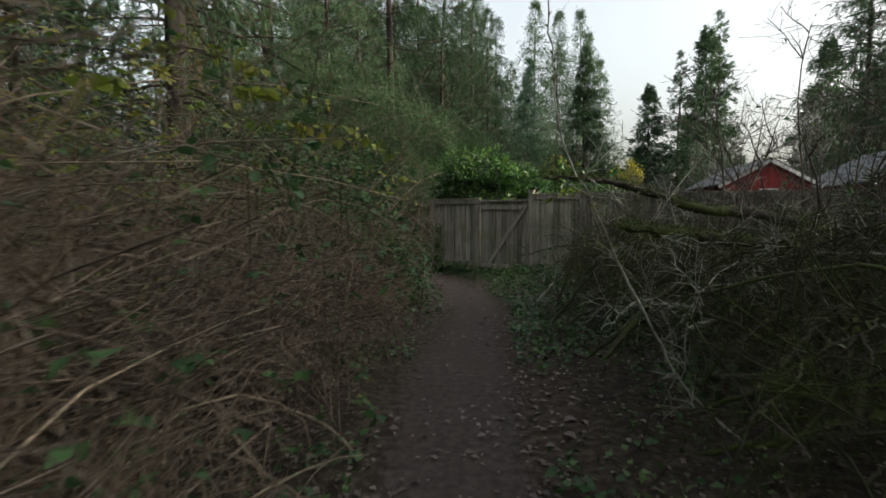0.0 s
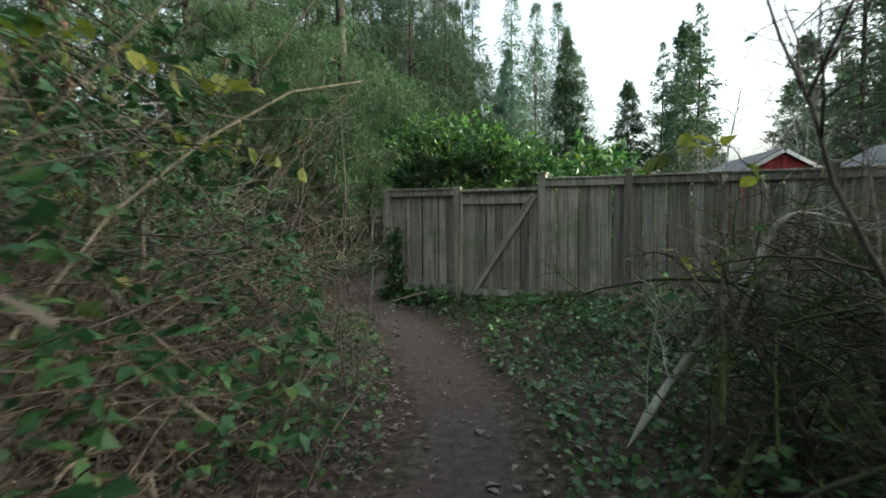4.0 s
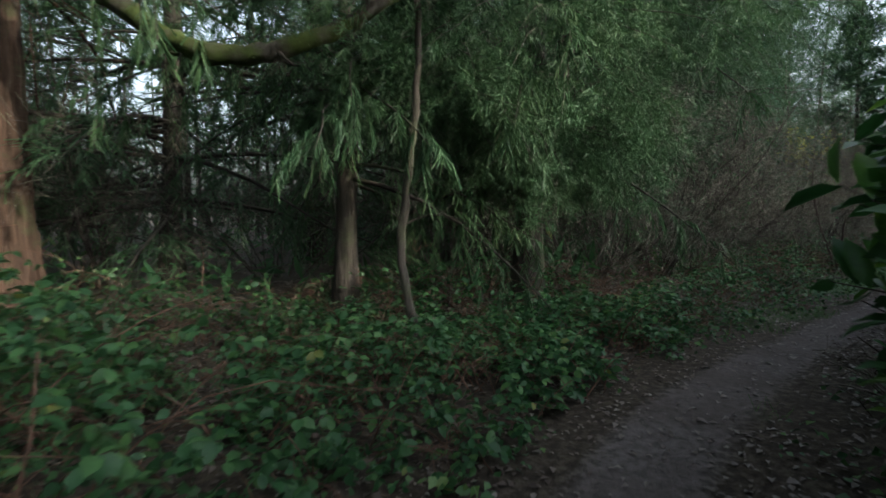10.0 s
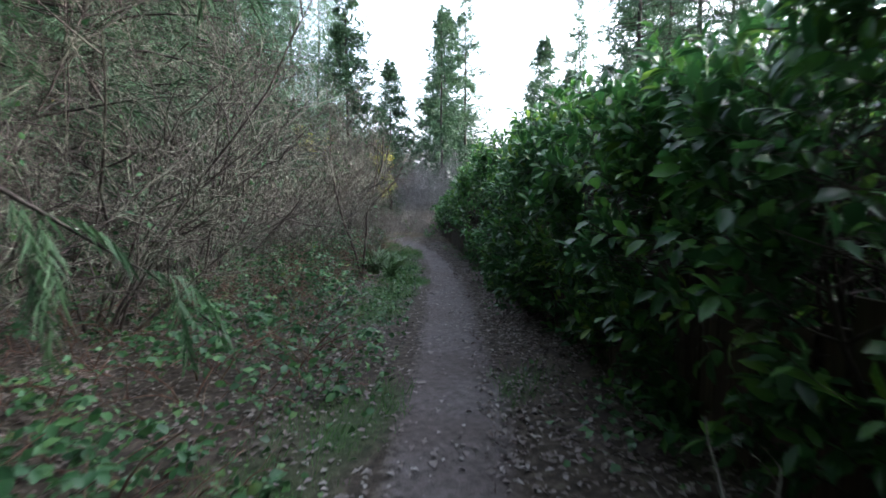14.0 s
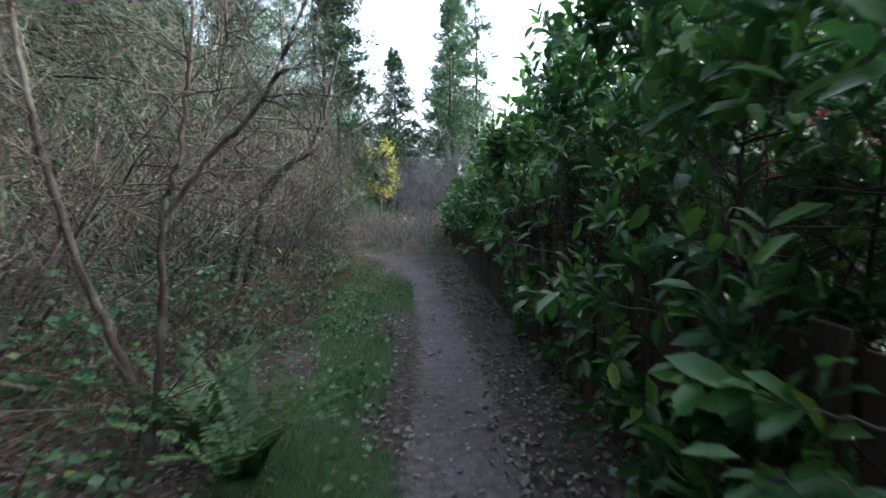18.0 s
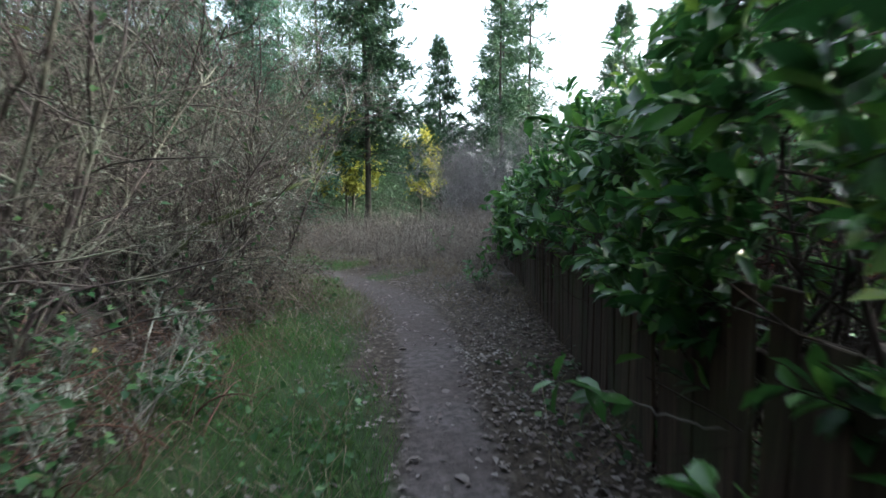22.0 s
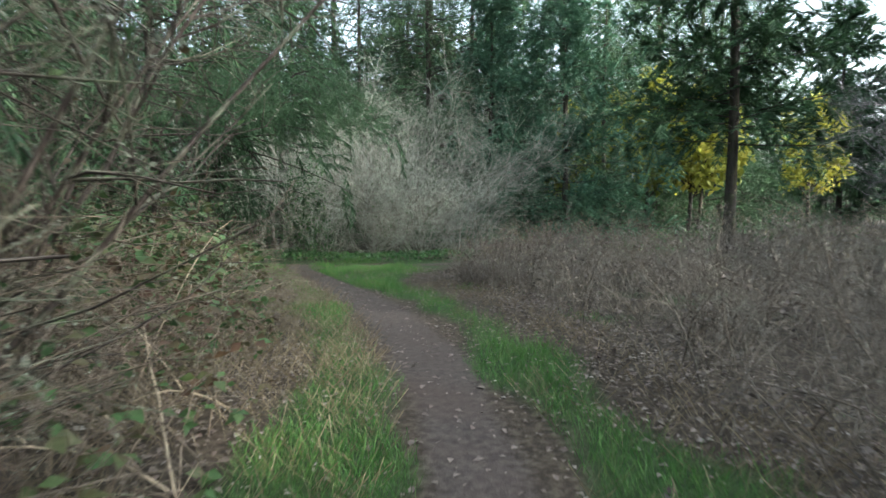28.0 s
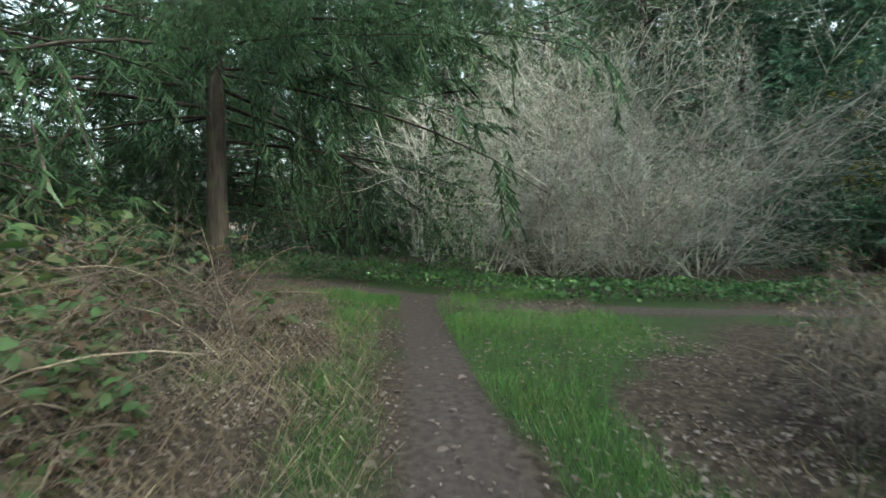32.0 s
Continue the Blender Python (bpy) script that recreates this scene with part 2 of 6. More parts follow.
def foliage(name, stops, rough=0.5, through_light=0.35, spec=0.4, patch=2.0):
    """Leaves: a colour for each leaf from a ramp, paler patches at a larger scale, light shining through."""
    m, nt, p = node_mat(name)
    g = nt.nodes.new("ShaderNodeNewGeometry")
    big = noise_tex(nt, g.outputs["Position"], patch, 2)
    add = nt.nodes.new("ShaderNodeMath")
    add.operation = "MULTIPLY_ADD"
    nt.links.new(g.outputs["Random Per Island"], add.inputs[0])
    add.inputs[1].default_value = 0.65
    nt.links.new(ramp(nt, big, [(0.3, (0, 0, 0)), (0.7, (0.35, 0.35, 0.35))]), add.inputs[2])
    col = ramp(nt, add.outputs[0], stops)
    fine = noise_tex(nt, g.outputs["Position"], 60, 2)
    col = mix(nt, 0.35, col, ramp(nt, fine, [(0.3, (0.35, 0.35, 0.35)), (0.7, (1, 1, 1))]), "MULTIPLY")
    nt.links.new(col, p.inputs["Base Color"])
    p.inputs["Roughness"].default_value = rough
    p.inputs["Specular IOR Level"].default_value = spec
    tr = nt.nodes.new("ShaderNodeBsdfTranslucent")
    nt.links.new(col, tr.inputs[0])
    mx = nt.nodes.new("ShaderNodeMixShader")
    mx.inputs[0].default_value = through_light
    nt.links.new(p.outputs[0], mx.inputs[1])
    nt.links.new(tr.outputs[0], mx.inputs[2])
    nt.links.new(mx.outputs[0], nt.nodes["Material Output"].inputs[0])
    return m


def woody(name, dark, light, moss=None, moss_amount=0.5, scale=(9, 9, 1.5), bump_d=0.02, rough=0.9):
    """Bark and twigs: streaks along the length, blotches of moss or lichen."""
    m, nt, p = node_mat(name)
    c = coords(nt, scale)
    streak = noise_tex(nt, c, 2.0, 5, 0.65)
    col = ramp(nt, streak, [(0.3, dark), (0.72, light)])
    wc = world_coords(nt)
    if moss:
        f = ramp(nt, noise_tex(nt, wc, 3.0, 4, 0.6), [(0.62 - moss_amount * 0.3, (0, 0, 0)), (0.75 - moss_amount * 0.25, (1, 1, 1))])
        col = mix(nt, f, col, moss)
    col = mix(nt, 0.5, col, ramp(nt, noise_tex(nt, wc, 40, 3), [(0.25, (0.4, 0.4, 0.4)), (0.75, (1, 1, 1))]), "MULTIPLY")
    nt.links.new(col, p.inputs["Base Color"])
    p.inputs["Roughness"].default_value = rough
    p.inputs["Specular IOR Level"].default_value = 0.2
    bump(nt, p, streak, 0.7, bump_d)
    return m


def weathered_wood(name, dark, light, green):
    """Old unpainted boards: grain down each board, a tone for each board, algae low down and in blotches."""
    m, nt, p = node_mat(name)
    info = nt.nodes.new("ShaderNodeObjectInfo")
    tc = nt.nodes.new("ShaderNodeTexCoord")
    off = nt.nodes.new("ShaderNodeVectorMath")
    off.operation = "MULTIPLY_ADD"
    off.inputs[1].default_value = (1, 1, 1)
    nt.links.new(tc.outputs["Object"], off.inputs[0])
    comb = nt.nodes.new("ShaderNodeCombineXYZ")
    mul = nt.nodes.new("ShaderNodeMath")
    mul.operation = "MULTIPLY"
    mul.inputs[1].default_value = 37.0
    nt.links.new(info.outputs["Random"], mul.inputs[0])
    for i in range(3):
        nt.links.new(mul.outputs[0], comb.inputs[i])
    nt.links.new(comb.outputs[0], off.inputs[2])
    mp = nt.nodes.new("ShaderNodeMapping")
    mp.inputs["Scale"].default_value = (28, 28, 1.3)
    nt.links.new(off.outputs[0], mp.inputs[0])
    grain = noise_tex(nt, mp.outputs[0], 1.6, 5, 0.6)
    col = ramp(nt, grain, [(0.28, dark), (0.7, light)])
    tone = ramp(nt, info.outputs["Random"], [(0.0, (0.5, 0.49, 0.48)), (0.5, (0.8, 0.79, 0.76)), (1.0, (1.08, 1.06, 1.02))])
    col = mix(nt, 1.0, col, tone, "MULTIPLY")
    wc = world_coords(nt)
    blot = noise_tex(nt, wc, 2.2, 4, 0.6)
    col = mix(nt, ramp(nt, blot, [(0.48, (0, 0, 0)), (0.68, (0.75, 0.75, 0.75))]), col, green)
    stain = noise_tex(nt, mp.outputs[0], 0.5, 2)
    col = mix(nt, 0.6, col, ramp(nt, stain, [(0.35, (0.35, 0.34, 0.33)), (0.6, (1, 1, 1))]), "MULTIPLY")
    nt.links.new(col, p.inputs["Base Color"])
    p.inputs["Roughness"].default_value = 0.85
    p.inputs["Specular IOR Level"].default_value = 0.25
    bump(nt, p, grain, 0.5, 0.006)
    return m


def ground_material():
    """Forest soil with leaf mould; trodden earth and grass where the two masks say so."""
    m, nt, p = node_mat("forest_ground")
    wc = world_coords(nt)
    at = nt.nodes.new("ShaderNodeAttribute")
    at.attribute_name = "trail"
    gr = nt.nodes.new("ShaderNodeAttribute")
    gr.attribute_name = "grass"
    n1, n2, n3 = noise_tex(nt, wc, 1.2, 4), noise_tex(nt, wc, 14, 5, 0.65), noise_tex(nt, wc, 90, 3)
    litter = ramp(nt, n2, [(0.25, (0.012, 0.009, 0.007)), (0.48, (0.036, 0.027, 0.02)), (0.6, (0.075, 0.058, 0.044)), (0.75, (0.036, 0.04, 0.018))])
    earth = mix(nt, ramp(nt, n2, [(0.35, (0, 0, 0)), (0.7, (1, 1, 1))]), (0.062, 0.052, 0.05), (0.15, 0.126, 0.122))
    earth = mix(nt, ramp(nt, n3, [(0.6, (0, 0, 0)), (0.72, (0.5, 0.5, 0.5))]), earth, (0.2, 0.17, 0.14))
    # trail earth turns to a darker brown where this mask rises
    dark_mask = nt.nodes.new("ShaderNodeAttribute")
    dark_mask.attribute_name = "dark_earth"
    earth = mix(nt, dark_mask.outputs["Fac"], earth, mix(nt, ramp(nt, n2, [(0.35, (0, 0, 0)), (0.7, (1, 1, 1))]), (0.028, 0.022, 0.02), (0.078, 0.063, 0.056)))
    earth = mix(nt, ramp(nt, n1, [(0.4, (0, 0, 0)), (0.65, (0.6, 0.6, 0.6))]), earth, (0.055, 0.04, 0.035))
    green = ramp(nt, n2, [(0.3, (0.016, 0.03, 0.01)), (0.7, (0.04, 0.065, 0.02))])
    rag = nt.nodes.new("ShaderNodeMath")
    rag.operation = "MULTIPLY_ADD"
    nt.links.new(n2, rag.inputs[0])
    rag.inputs[1].default_value = 0.7
    nt.links.new(at.outputs["Fac"], rag.inputs[2])
    col = mix(nt, ramp(nt, gr.outputs["Fac"], [(0.3, (0, 0, 0)), (0.7, (1, 1, 1))]), litter, green)
    col = mix(nt, ramp(nt, rag.outputs[0], [(0.72, (0, 0, 0)), (0.98, (1, 1, 1))]), col, earth)
    nt.links.new(col, p.inputs["Base Color"])
    p.inputs["Roughness"].default_value = 0.92
    p.inputs["Specular IOR Level"].default_value = 0.2
    b = mix(nt, 0.4, n2, n3)
    bump(nt, p, b, 0.9, 0.03)
    return m


M_GROUND = ground_material()
M_FENCE = weathered_wood("weathered_fence_boards", (0.19, 0.175, 0.157), (0.48, 0.445, 0.395), (0.18, 0.185, 0.115))
M_OLD = weathered_wood("old_dark_pickets", (0.028, 0.021, 0.018), (0.11, 0.078, 0.062), (0.045, 0.054, 0.027))
M_LAUREL = foliage("laurel_leaf", [(0.0, (0.018, 0.055, 0.018)), (0.5, (0.04, 0.115, 0.028)), (0.8, (0.1, 0.22, 0.035)), (1.0, (0.3, 0.4, 0.05))], 0.36, 0.42, 0.5)
M_BRAMBLE = foliage("bramble_leaf", [(0.0, (0.019, 0.057, 0.021)), (0.5, (0.044, 0.114, 0.040)), (0.85, (0.088, 0.176, 0.053)), (0.97, (0.194, 0.176, 0.040))], 0.5, 0.35, 0.35)
M_AUTUMN = foliage("red_brown_bramble_leaf", [(0.0, (0.034, 0.072, 0.025)), (0.4, (0.064, 0.119, 0.038)), (0.62, (0.085, 0.085, 0.036)), (0.85, (0.085, 0.042, 0.03)), (1.0, (0.15, 0.105, 0.055))], 0.6, 0.35)
M_IVY = foliage("ivy_leaf", [(0.0, (0.02, 0.052, 0.018)), (0.6, (0.052, 0.122, 0.036)), (1.0, (0.13, 0.21, 0.06))], 0.45, 0.25, 0.35)
M_DEAD = foliage("dead_leaf", [(0.0, (0.05, 0.034, 0.03)), (0.4, (0.125, 0.092, 0.08)), (0.75, (0.19, 0.155, 0.138)), (1.0, (0.37, 0.335, 0.31))], 0.5, 0.2)
M_PALE = foliage("pale_dead_leaf", [(0.0, (0.13, 0.1, 0.085)), (0.5, (0.26, 0.22, 0.19)), (1.0, (0.45, 0.42, 0.38))], 0.6, 0.15)
M_GRASS = foliage("grass_blade", [(0.0, (0.035, 0.095, 0.02)), (0.45, (0.065, 0.17, 0.03)), (0.7, (0.12, 0.2, 0.055)), (0.85, (0.13, 0.125, 0.06)), (1.0, (0.15, 0.125, 0.075))], 0.6, 0.3)
M_STRAW = foliage("dry_grass", [(0.0, (0.096, 0.076, 0.048)), (0.6, (0.200, 0.160, 0.104)), (1.0, (0.320, 0.272, 0.192))], 0.75, 0.3)
M_FIR = foliage("fir_needles", [(0.0, (0.02, 0.045, 0.02)), (0.5, (0.042, 0.088, 0.038)), (1.0, (0.085, 0.145, 0.06))], 0.55, 0.3, 0.3, 0.7)
M_PINE = foliage("blue_green_pine_needles", [(0.0, (0.035, 0.085, 0.052)), (0.5, (0.075, 0.16, 0.095)), (1.0, (0.14, 0.23, 0.14))], 0.55, 0.3, 0.3, 0.7)
M_WEEDLEAF = foliage("withered_weed_leaf", [(0.0, (0.03, 0.024, 0.021)), (0.5, (0.085, 0.067, 0.058)), (0.9, (0.17, 0.145, 0.12)), (1.0, (0.09, 0.11, 0.05))], 0.7, 0.25)
M_CEDAR = foliage("cedar_sprays", [(0.0, (0.022, 0.055, 0.022)), (0.5, (0.048, 0.1, 0.04)), (1.0, (0.1, 0.16, 0.065))], 0.55, 0.35, 0.3, 0.8)
# bright yellow base colour carries the look of sunlight on far leaves
M_GOLD = foliage("maple_leaf_painted_sunlit", [(0.0, (0.16, 0.19, 0.03)), (0.6, (0.34, 0.34, 0.05)), (1.0, (0.5, 0.42, 0.08))], 0.6, 0.5)
M_FERN = foliage("fern_frond", [(0.0, (0.035, 0.07, 0.02)), (0.7, (0.065, 0.125, 0.032)), (1.0, (0.14, 0.18, 0.05))], 0.5, 0.3)
M_LICHEN = woody("lichened_twigs", (0.07, 0.06, 0.05), (0.32, 0.29, 0.25), (0.4, 0.41, 0.35), 0.7)
M_TWIG = woody("grey_brown_twigs", (0.056, 0.048, 0.042), (0.176, 0.156, 0.136), (0.104, 0.104, 0.056), 0.25)
M_CANE = woody("dead_bramble_canes", (0.035, 0.026, 0.02), (0.29, 0.235, 0.185), (0.15, 0.115, 0.085), 0.3)
M_STRAWCANE = woody("pale_dead_canes", (0.12, 0.095, 0.07), (0.46, 0.38, 0.29), (0.2, 0.16, 0.11), 0.3)
M_YELLOWING = foliage("yellowing_bramble_leaf", [(0.0, (0.05, 0.1, 0.02)), (0.45, (0.13, 0.2, 0.03)), (0.75, (0.3, 0.29, 0.04)), (1.0, (0.36, 0.16, 0.04))], 0.5, 0.45)
M_REDSTEM = woody("red_brown_stems", (0.03, 0.022, 0.019), (0.12, 0.082, 0.068), (0.15, 0.145, 0.11), 0.4)
M_HEDGEWOOD = woody("dark_hedge_twigs", (0.02, 0.015, 0.013), (0.085, 0.064, 0.055), (0.06, 0.058, 0.04), 0.25)
M_HAZY = woody("fine_grey_twigs", (0.1, 0.09, 0.09), (0.24, 0.22, 0.22), (0.3, 0.28, 0.27), 0.3)
M_MOSSY = woody("mossy_branch", (0.034, 0.028, 0.022), (0.105, 0.090, 0.075), (0.056, 0.075, 0.019), 0.75)
M_BARK = woody("fir_bark", (0.018, 0.015, 0.013), (0.075, 0.063, 0.054), (0.055, 0.06, 0.035), 0.35, (7, 7, 0.9), 0.05)
M_REDBARK = woody("red_brown_bark", (0.024, 0.015, 0.011), (0.11, 0.068, 0.048), (0.06, 0.06, 0.03), 0.2, (9, 9, 0.6), 0.09)
M_THICKET = woody("dull_thicket_twigs", (0.03, 0.022, 0.019), (0.12, 0.095, 0.082), (0.19, 0.195, 0.14), 0.42)
M_WEED = woody("dry_weed_stalks", (0.06, 0.048, 0.04), (0.19, 0.165, 0.14), (0.22, 0.2, 0.17), 0.4)
M_LICHENTUFT = foliage("pale_lichen_tufts", [(0.0, (0.13, 0.14, 0.105)), (1.0, (0.29, 0.31, 0.25))], 0.8, 0.3)


# ---- ground ----
def make_ground():
    xs = np.concatenate([-np.geomspace(16, 1500, 26)[::-1], np.arange(-15.8, 30, 0.24), np.geomspace(30.2, 1500, 26)])
    ys = np.concatenate([-np.geomspace(8, 1500, 22)[::-1], np.arange(-7.8, 72, 0.24), np.geomspace(72.2, 1500, 22)])
    gx, gy = np.meshgrid(xs, ys)
    x, y = gx.ravel(), gy.ravel()
    far = (np.abs(x) > 60) | (y > 120) | (y < -60)
    z = np.where(far, 0.0, ground_z(x, y))
    nx, ny = len(xs), len(ys)
    i = (np.arange(ny - 1)[:, None] * nx + np.arange(nx - 1)[None, :]).ravel()
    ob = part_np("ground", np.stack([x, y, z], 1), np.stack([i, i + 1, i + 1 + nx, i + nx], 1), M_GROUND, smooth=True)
    tagged(ob, "dark forest soil with leaf mould and a trodden earth trail", "ground", kind="structure")
    a, b = trail_dist(x, y)
    half = 0.24 + 0.07 * vnoise(x, y, 1.7, 3) + 0.08 * np.clip((9 - y) / 4, 0, 1)
    mask = np.clip((half + 0.3 - np.minimum(np.abs(a), b)) / 0.45, 0, 1)
    ob.data.attributes.new("trail", "FLOAT", "POINT").data.foreach_set("value", mask.astype(np.float32))
    # darker trail earth before y 15 and past y 32
    dark_earth = np.clip(np.maximum((y - 32) / 6, (15 - y) / 5), 0, 1) * 0.85
    ob.data.attributes.new("dark_earth", "FLOAT", "POINT").data.foreach_set("value", dark_earth.astype(np.float32))
    ob.data.attributes.new("grass", "FLOAT", "POINT").data.foreach_set("value", grass_mask(x, y).astype(np.float32))
    return ob


def grass_mask(x, y):
    """Where grass grows: verges of the trail beside the hedge, the bend, and the junction."""
    a, b = trail_dist(x, y)
    n = vnoise(x, y, 1.1, 2)
    wide = np.clip((y - 29) / 3, 0, 1) * np.clip((39 - y) / 3, 0, 1)
    left = np.clip(1.2 - np.abs(a + 0.85 + 0.5 * wide) / (0.5 + 0.5 * wide), 0, 1) * np.clip((y - 20) / 12 + 0.2, 0, 1)
    right = np.clip(1.2 - np.abs(a - 0.85) / 0.5, 0, 1) * (y > 42)
    junction = np.clip(1.5 - np.hypot(x - 7.4, y - 52.3) / 1.8, 0, 1)
    bank = np.clip(1.3 - np.abs(b - 1.0) / 0.7, 0, 1) * 0.9
    return np.clip(np.maximum.reduce([left, right, junction, bank]) + 0.55 * n + 0.25 * vnoise(x, y, 0.35, 4), 0, 1)


make_ground()


# ---- board fence and gate ----
def board_mesh(w, h, d, chamfer=0.004, rng=random.Random(3)):
    bm = bmesh.new()
    bmesh.ops.create_cube(bm, size=1)
    for v in bm.verts:
        v.co = Vector((v.co.x * w, v.co.y * d, (v.co.z + 0.5) * h))
    bmesh.ops.bevel(bm, geom=bm.edges[:], offset=chamfer, segments=1, affect="EDGES")
    me = bpy.data.meshes.new("board")
    bm.to_mesh(me)
    bm.free()
    return me


MESHES = {}


def board(name, parent, x, y, z, w, h, d, mat, rx=0, ry=0, rz=0, label=""):
    """A plank of that size standing at the place, as a child of parent."""
    key = (round(w, 3), round(h, 3), round(d, 3), mat.name)
    if key not in MESHES:
        MESHES[key] = board_mesh(w, h, d)
        MESHES[key].materials.append(mat)
    ob = new(name, MESHES[key])
    ob.parent = parent
    ob.matrix_local = pose(x, y, z, rx, ry, rz)
    if label:
        ob["label"] = label
    return ob


FANG = math.degrees(math.atan2(FDIR[1], FDIR[0]))
POSTS = [0.06, 1.33, 2.68, 3.88, 6.2, 8.6, 11.0, 13.4]


def make_fence():
    """Local x runs along the fence from its free end; -y is the side of the trail."""
    fence = thing("board_fence", FENCE0[0], FENCE0[1], 0, FANG, "weathered grey board fence with posts and a top rail", "fence")
    rnd = random.Random(11)
    for i, s in enumerate(POSTS):
        top = 1.9 if i < 2 else 2.04
        p = board("post", fence, s, 0, -0.1, 0.11, top + 0.1, 0.11, M_FENCE, label="square wooden fence post")
        if i >= 2:
            board("post_cap", p, 0, 0, top + 0.1, 0.15, 0.035, 0.15, M_FENCE, label="flat mossy post cap")
    for i, (a, b) in enumerate(zip(POSTS[:-1], POSTS[1:])):
        if i == 1:
            continue
        top = 1.86 if i == 0 else 1.96
        ln = b - a - 0.11
        m = (a + b) / 2
        board("top_rail", fence, m, -0.03, top - 0.1, ln, 0.1, 0.04, M_FENCE)
        board("cap_board", fence, m, -0.01, top, ln + 0.02, 0.03, 0.12, M_FENCE)
        board("bottom_rail", fence, m, -0.03, 0.24, ln, 0.1, 0.04, M_FENCE)
        n = max(1, round(ln / 0.148))
        for k in range(n):
            gap = rnd.choice([0.009, 0.012, 0.015, 0.011])
            w = round(ln / n - gap, 3)
            board("fence_board", fence, a + 0.055 + (k + 0.5) * ln / n, 0.012 + (0.009 * (-1) ** k if i == 0 else rnd.uniform(-0.008, 0.008)), 0.1 + rnd.uniform(-0.02, 0.02), w, top - 0.12, 0.016, M_FENCE, ry=rnd.uniform(-0.35, 0.35))
    gate = thing("garden_gate", FENCE0[0] + FDIR[0] * 2.005, FENCE0[1] + FDIR[1] * 2.005, 0, FANG, "closed weathered board gate with a diagonal brace in the fence", "gate")
    ln = 1.22
    for k in range(9):
        board("gate_board", gate, -ln / 2 + (k + 0.5) * ln / 9, 0.012, 0.12 + rnd.uniform(-0.015, 0.015), round(ln / 9 - rnd.choice([0.004, 0.009]), 3), 1.7, 0.019, M_FENCE, ry=rnd.uniform(-0.3, 0.3))
    board("gate_top_rail", gate, -0.02, -0.025, 1.62, ln - 0.06, 0.1, 0.035, M_FENCE)
    board("gate_cap", gate, 0, -0.01, 1.81, ln, 0.045, 0.09, M_FENCE)
    board("gate_bottom_rail", gate, 0, -0.025, 0.2, ln - 0.06, 0.1, 0.035, M_FENCE)
    dz, dx = 1.52, 0.98
    board("diagonal_brace", gate, -0.42, -0.05, 0.22, 0.1, math.hypot(dz, dx), 0.035, M_FENCE, ry=math.degrees(math.atan2(dx, dz)), label="diagonal wooden brace")
    # old pickets under the hedge along the trail
    side = thing("old_picket_fence", FENCE0[0], FENCE0[1], 0, math.degrees(math.atan2(HDIR[1], HDIR[0])), "old dark vertical board fence half hidden under a laurel hedge", "fence")
    s = 0.3
    while s < 31.6:
        if abs((s % 2.4) - 0.3) < 0.09:
            board("post", side, s, -0.1, -0.05, 0.1, 1.3, 0.1, M_OLD)
        h = round(rnd.choice([0.92, 1.0, 1.06, 1.12]), 2)
        board("picket", side, s, rnd.uniform(-0.012, 0.012), 0.02, 0.137, h, 0.018, M_OLD, ry=rnd.uniform(-1.5, 1.5), rx=rnd.uniform(-1.5, 1.5))
        s += 0.142
    for k in range(14):
        for z in (0.28, 0.82):
            board("rail", side, 1.2 + k * 2.4, -0.045, z, 2.38, 0.08, 0.035, M_OLD)


make_fence()


# ---- plants ----
def stuff(ob):
    ob["kind"] = "stuff"
    return ob


def hedge_offset(s, t):
    """Plan point at s metres along the hedge and t metres out towards the trail."""
    return FENCE0[0] + HDIR[0] * s - HDIR[1] * t, FENCE0[1] + HDIR[1] * s + HDIR[0] * t


def rosettes(c, out, rng, per=9, lo=0.2, hi=0.42, size=(0.09, 0.16), kind="oval"):
    """Shoots with leaves set round them."""
    m = len(c)
    sh = stems(c - out * 0.15, out, rng.uniform(lo, hi, m), 0.1, 0.05, 4, rng)
    lc, ld = along(sh, per, 0.25, 1.0, rng)
    side = unit(np.cross(ld, rng.normal(size=ld.shape)))
    ld = unit(ld * 0.55 + side * 0.8 + np.array([0, 0, 0.1]))
    ln = rng.uniform(*size, len(lc))
    return sh, blades(lc, ld, ln, ln * rng.uniform(0.33, 0.44, len(lc)), rng, 0.12, None, kind)


def behind_boards(polys, ox, oy):
    """Which shoots stay off the board fence, or behind it."""
    p = polys[..., :2] + np.array([ox, oy]) - FENCE0
    s, d = p @ FDIR, p @ np.array([-FDIR[1], FDIR[0]])
    return ~np.any((s > -0.1) & (s < 13.5) & (d < 0.12), axis=1)


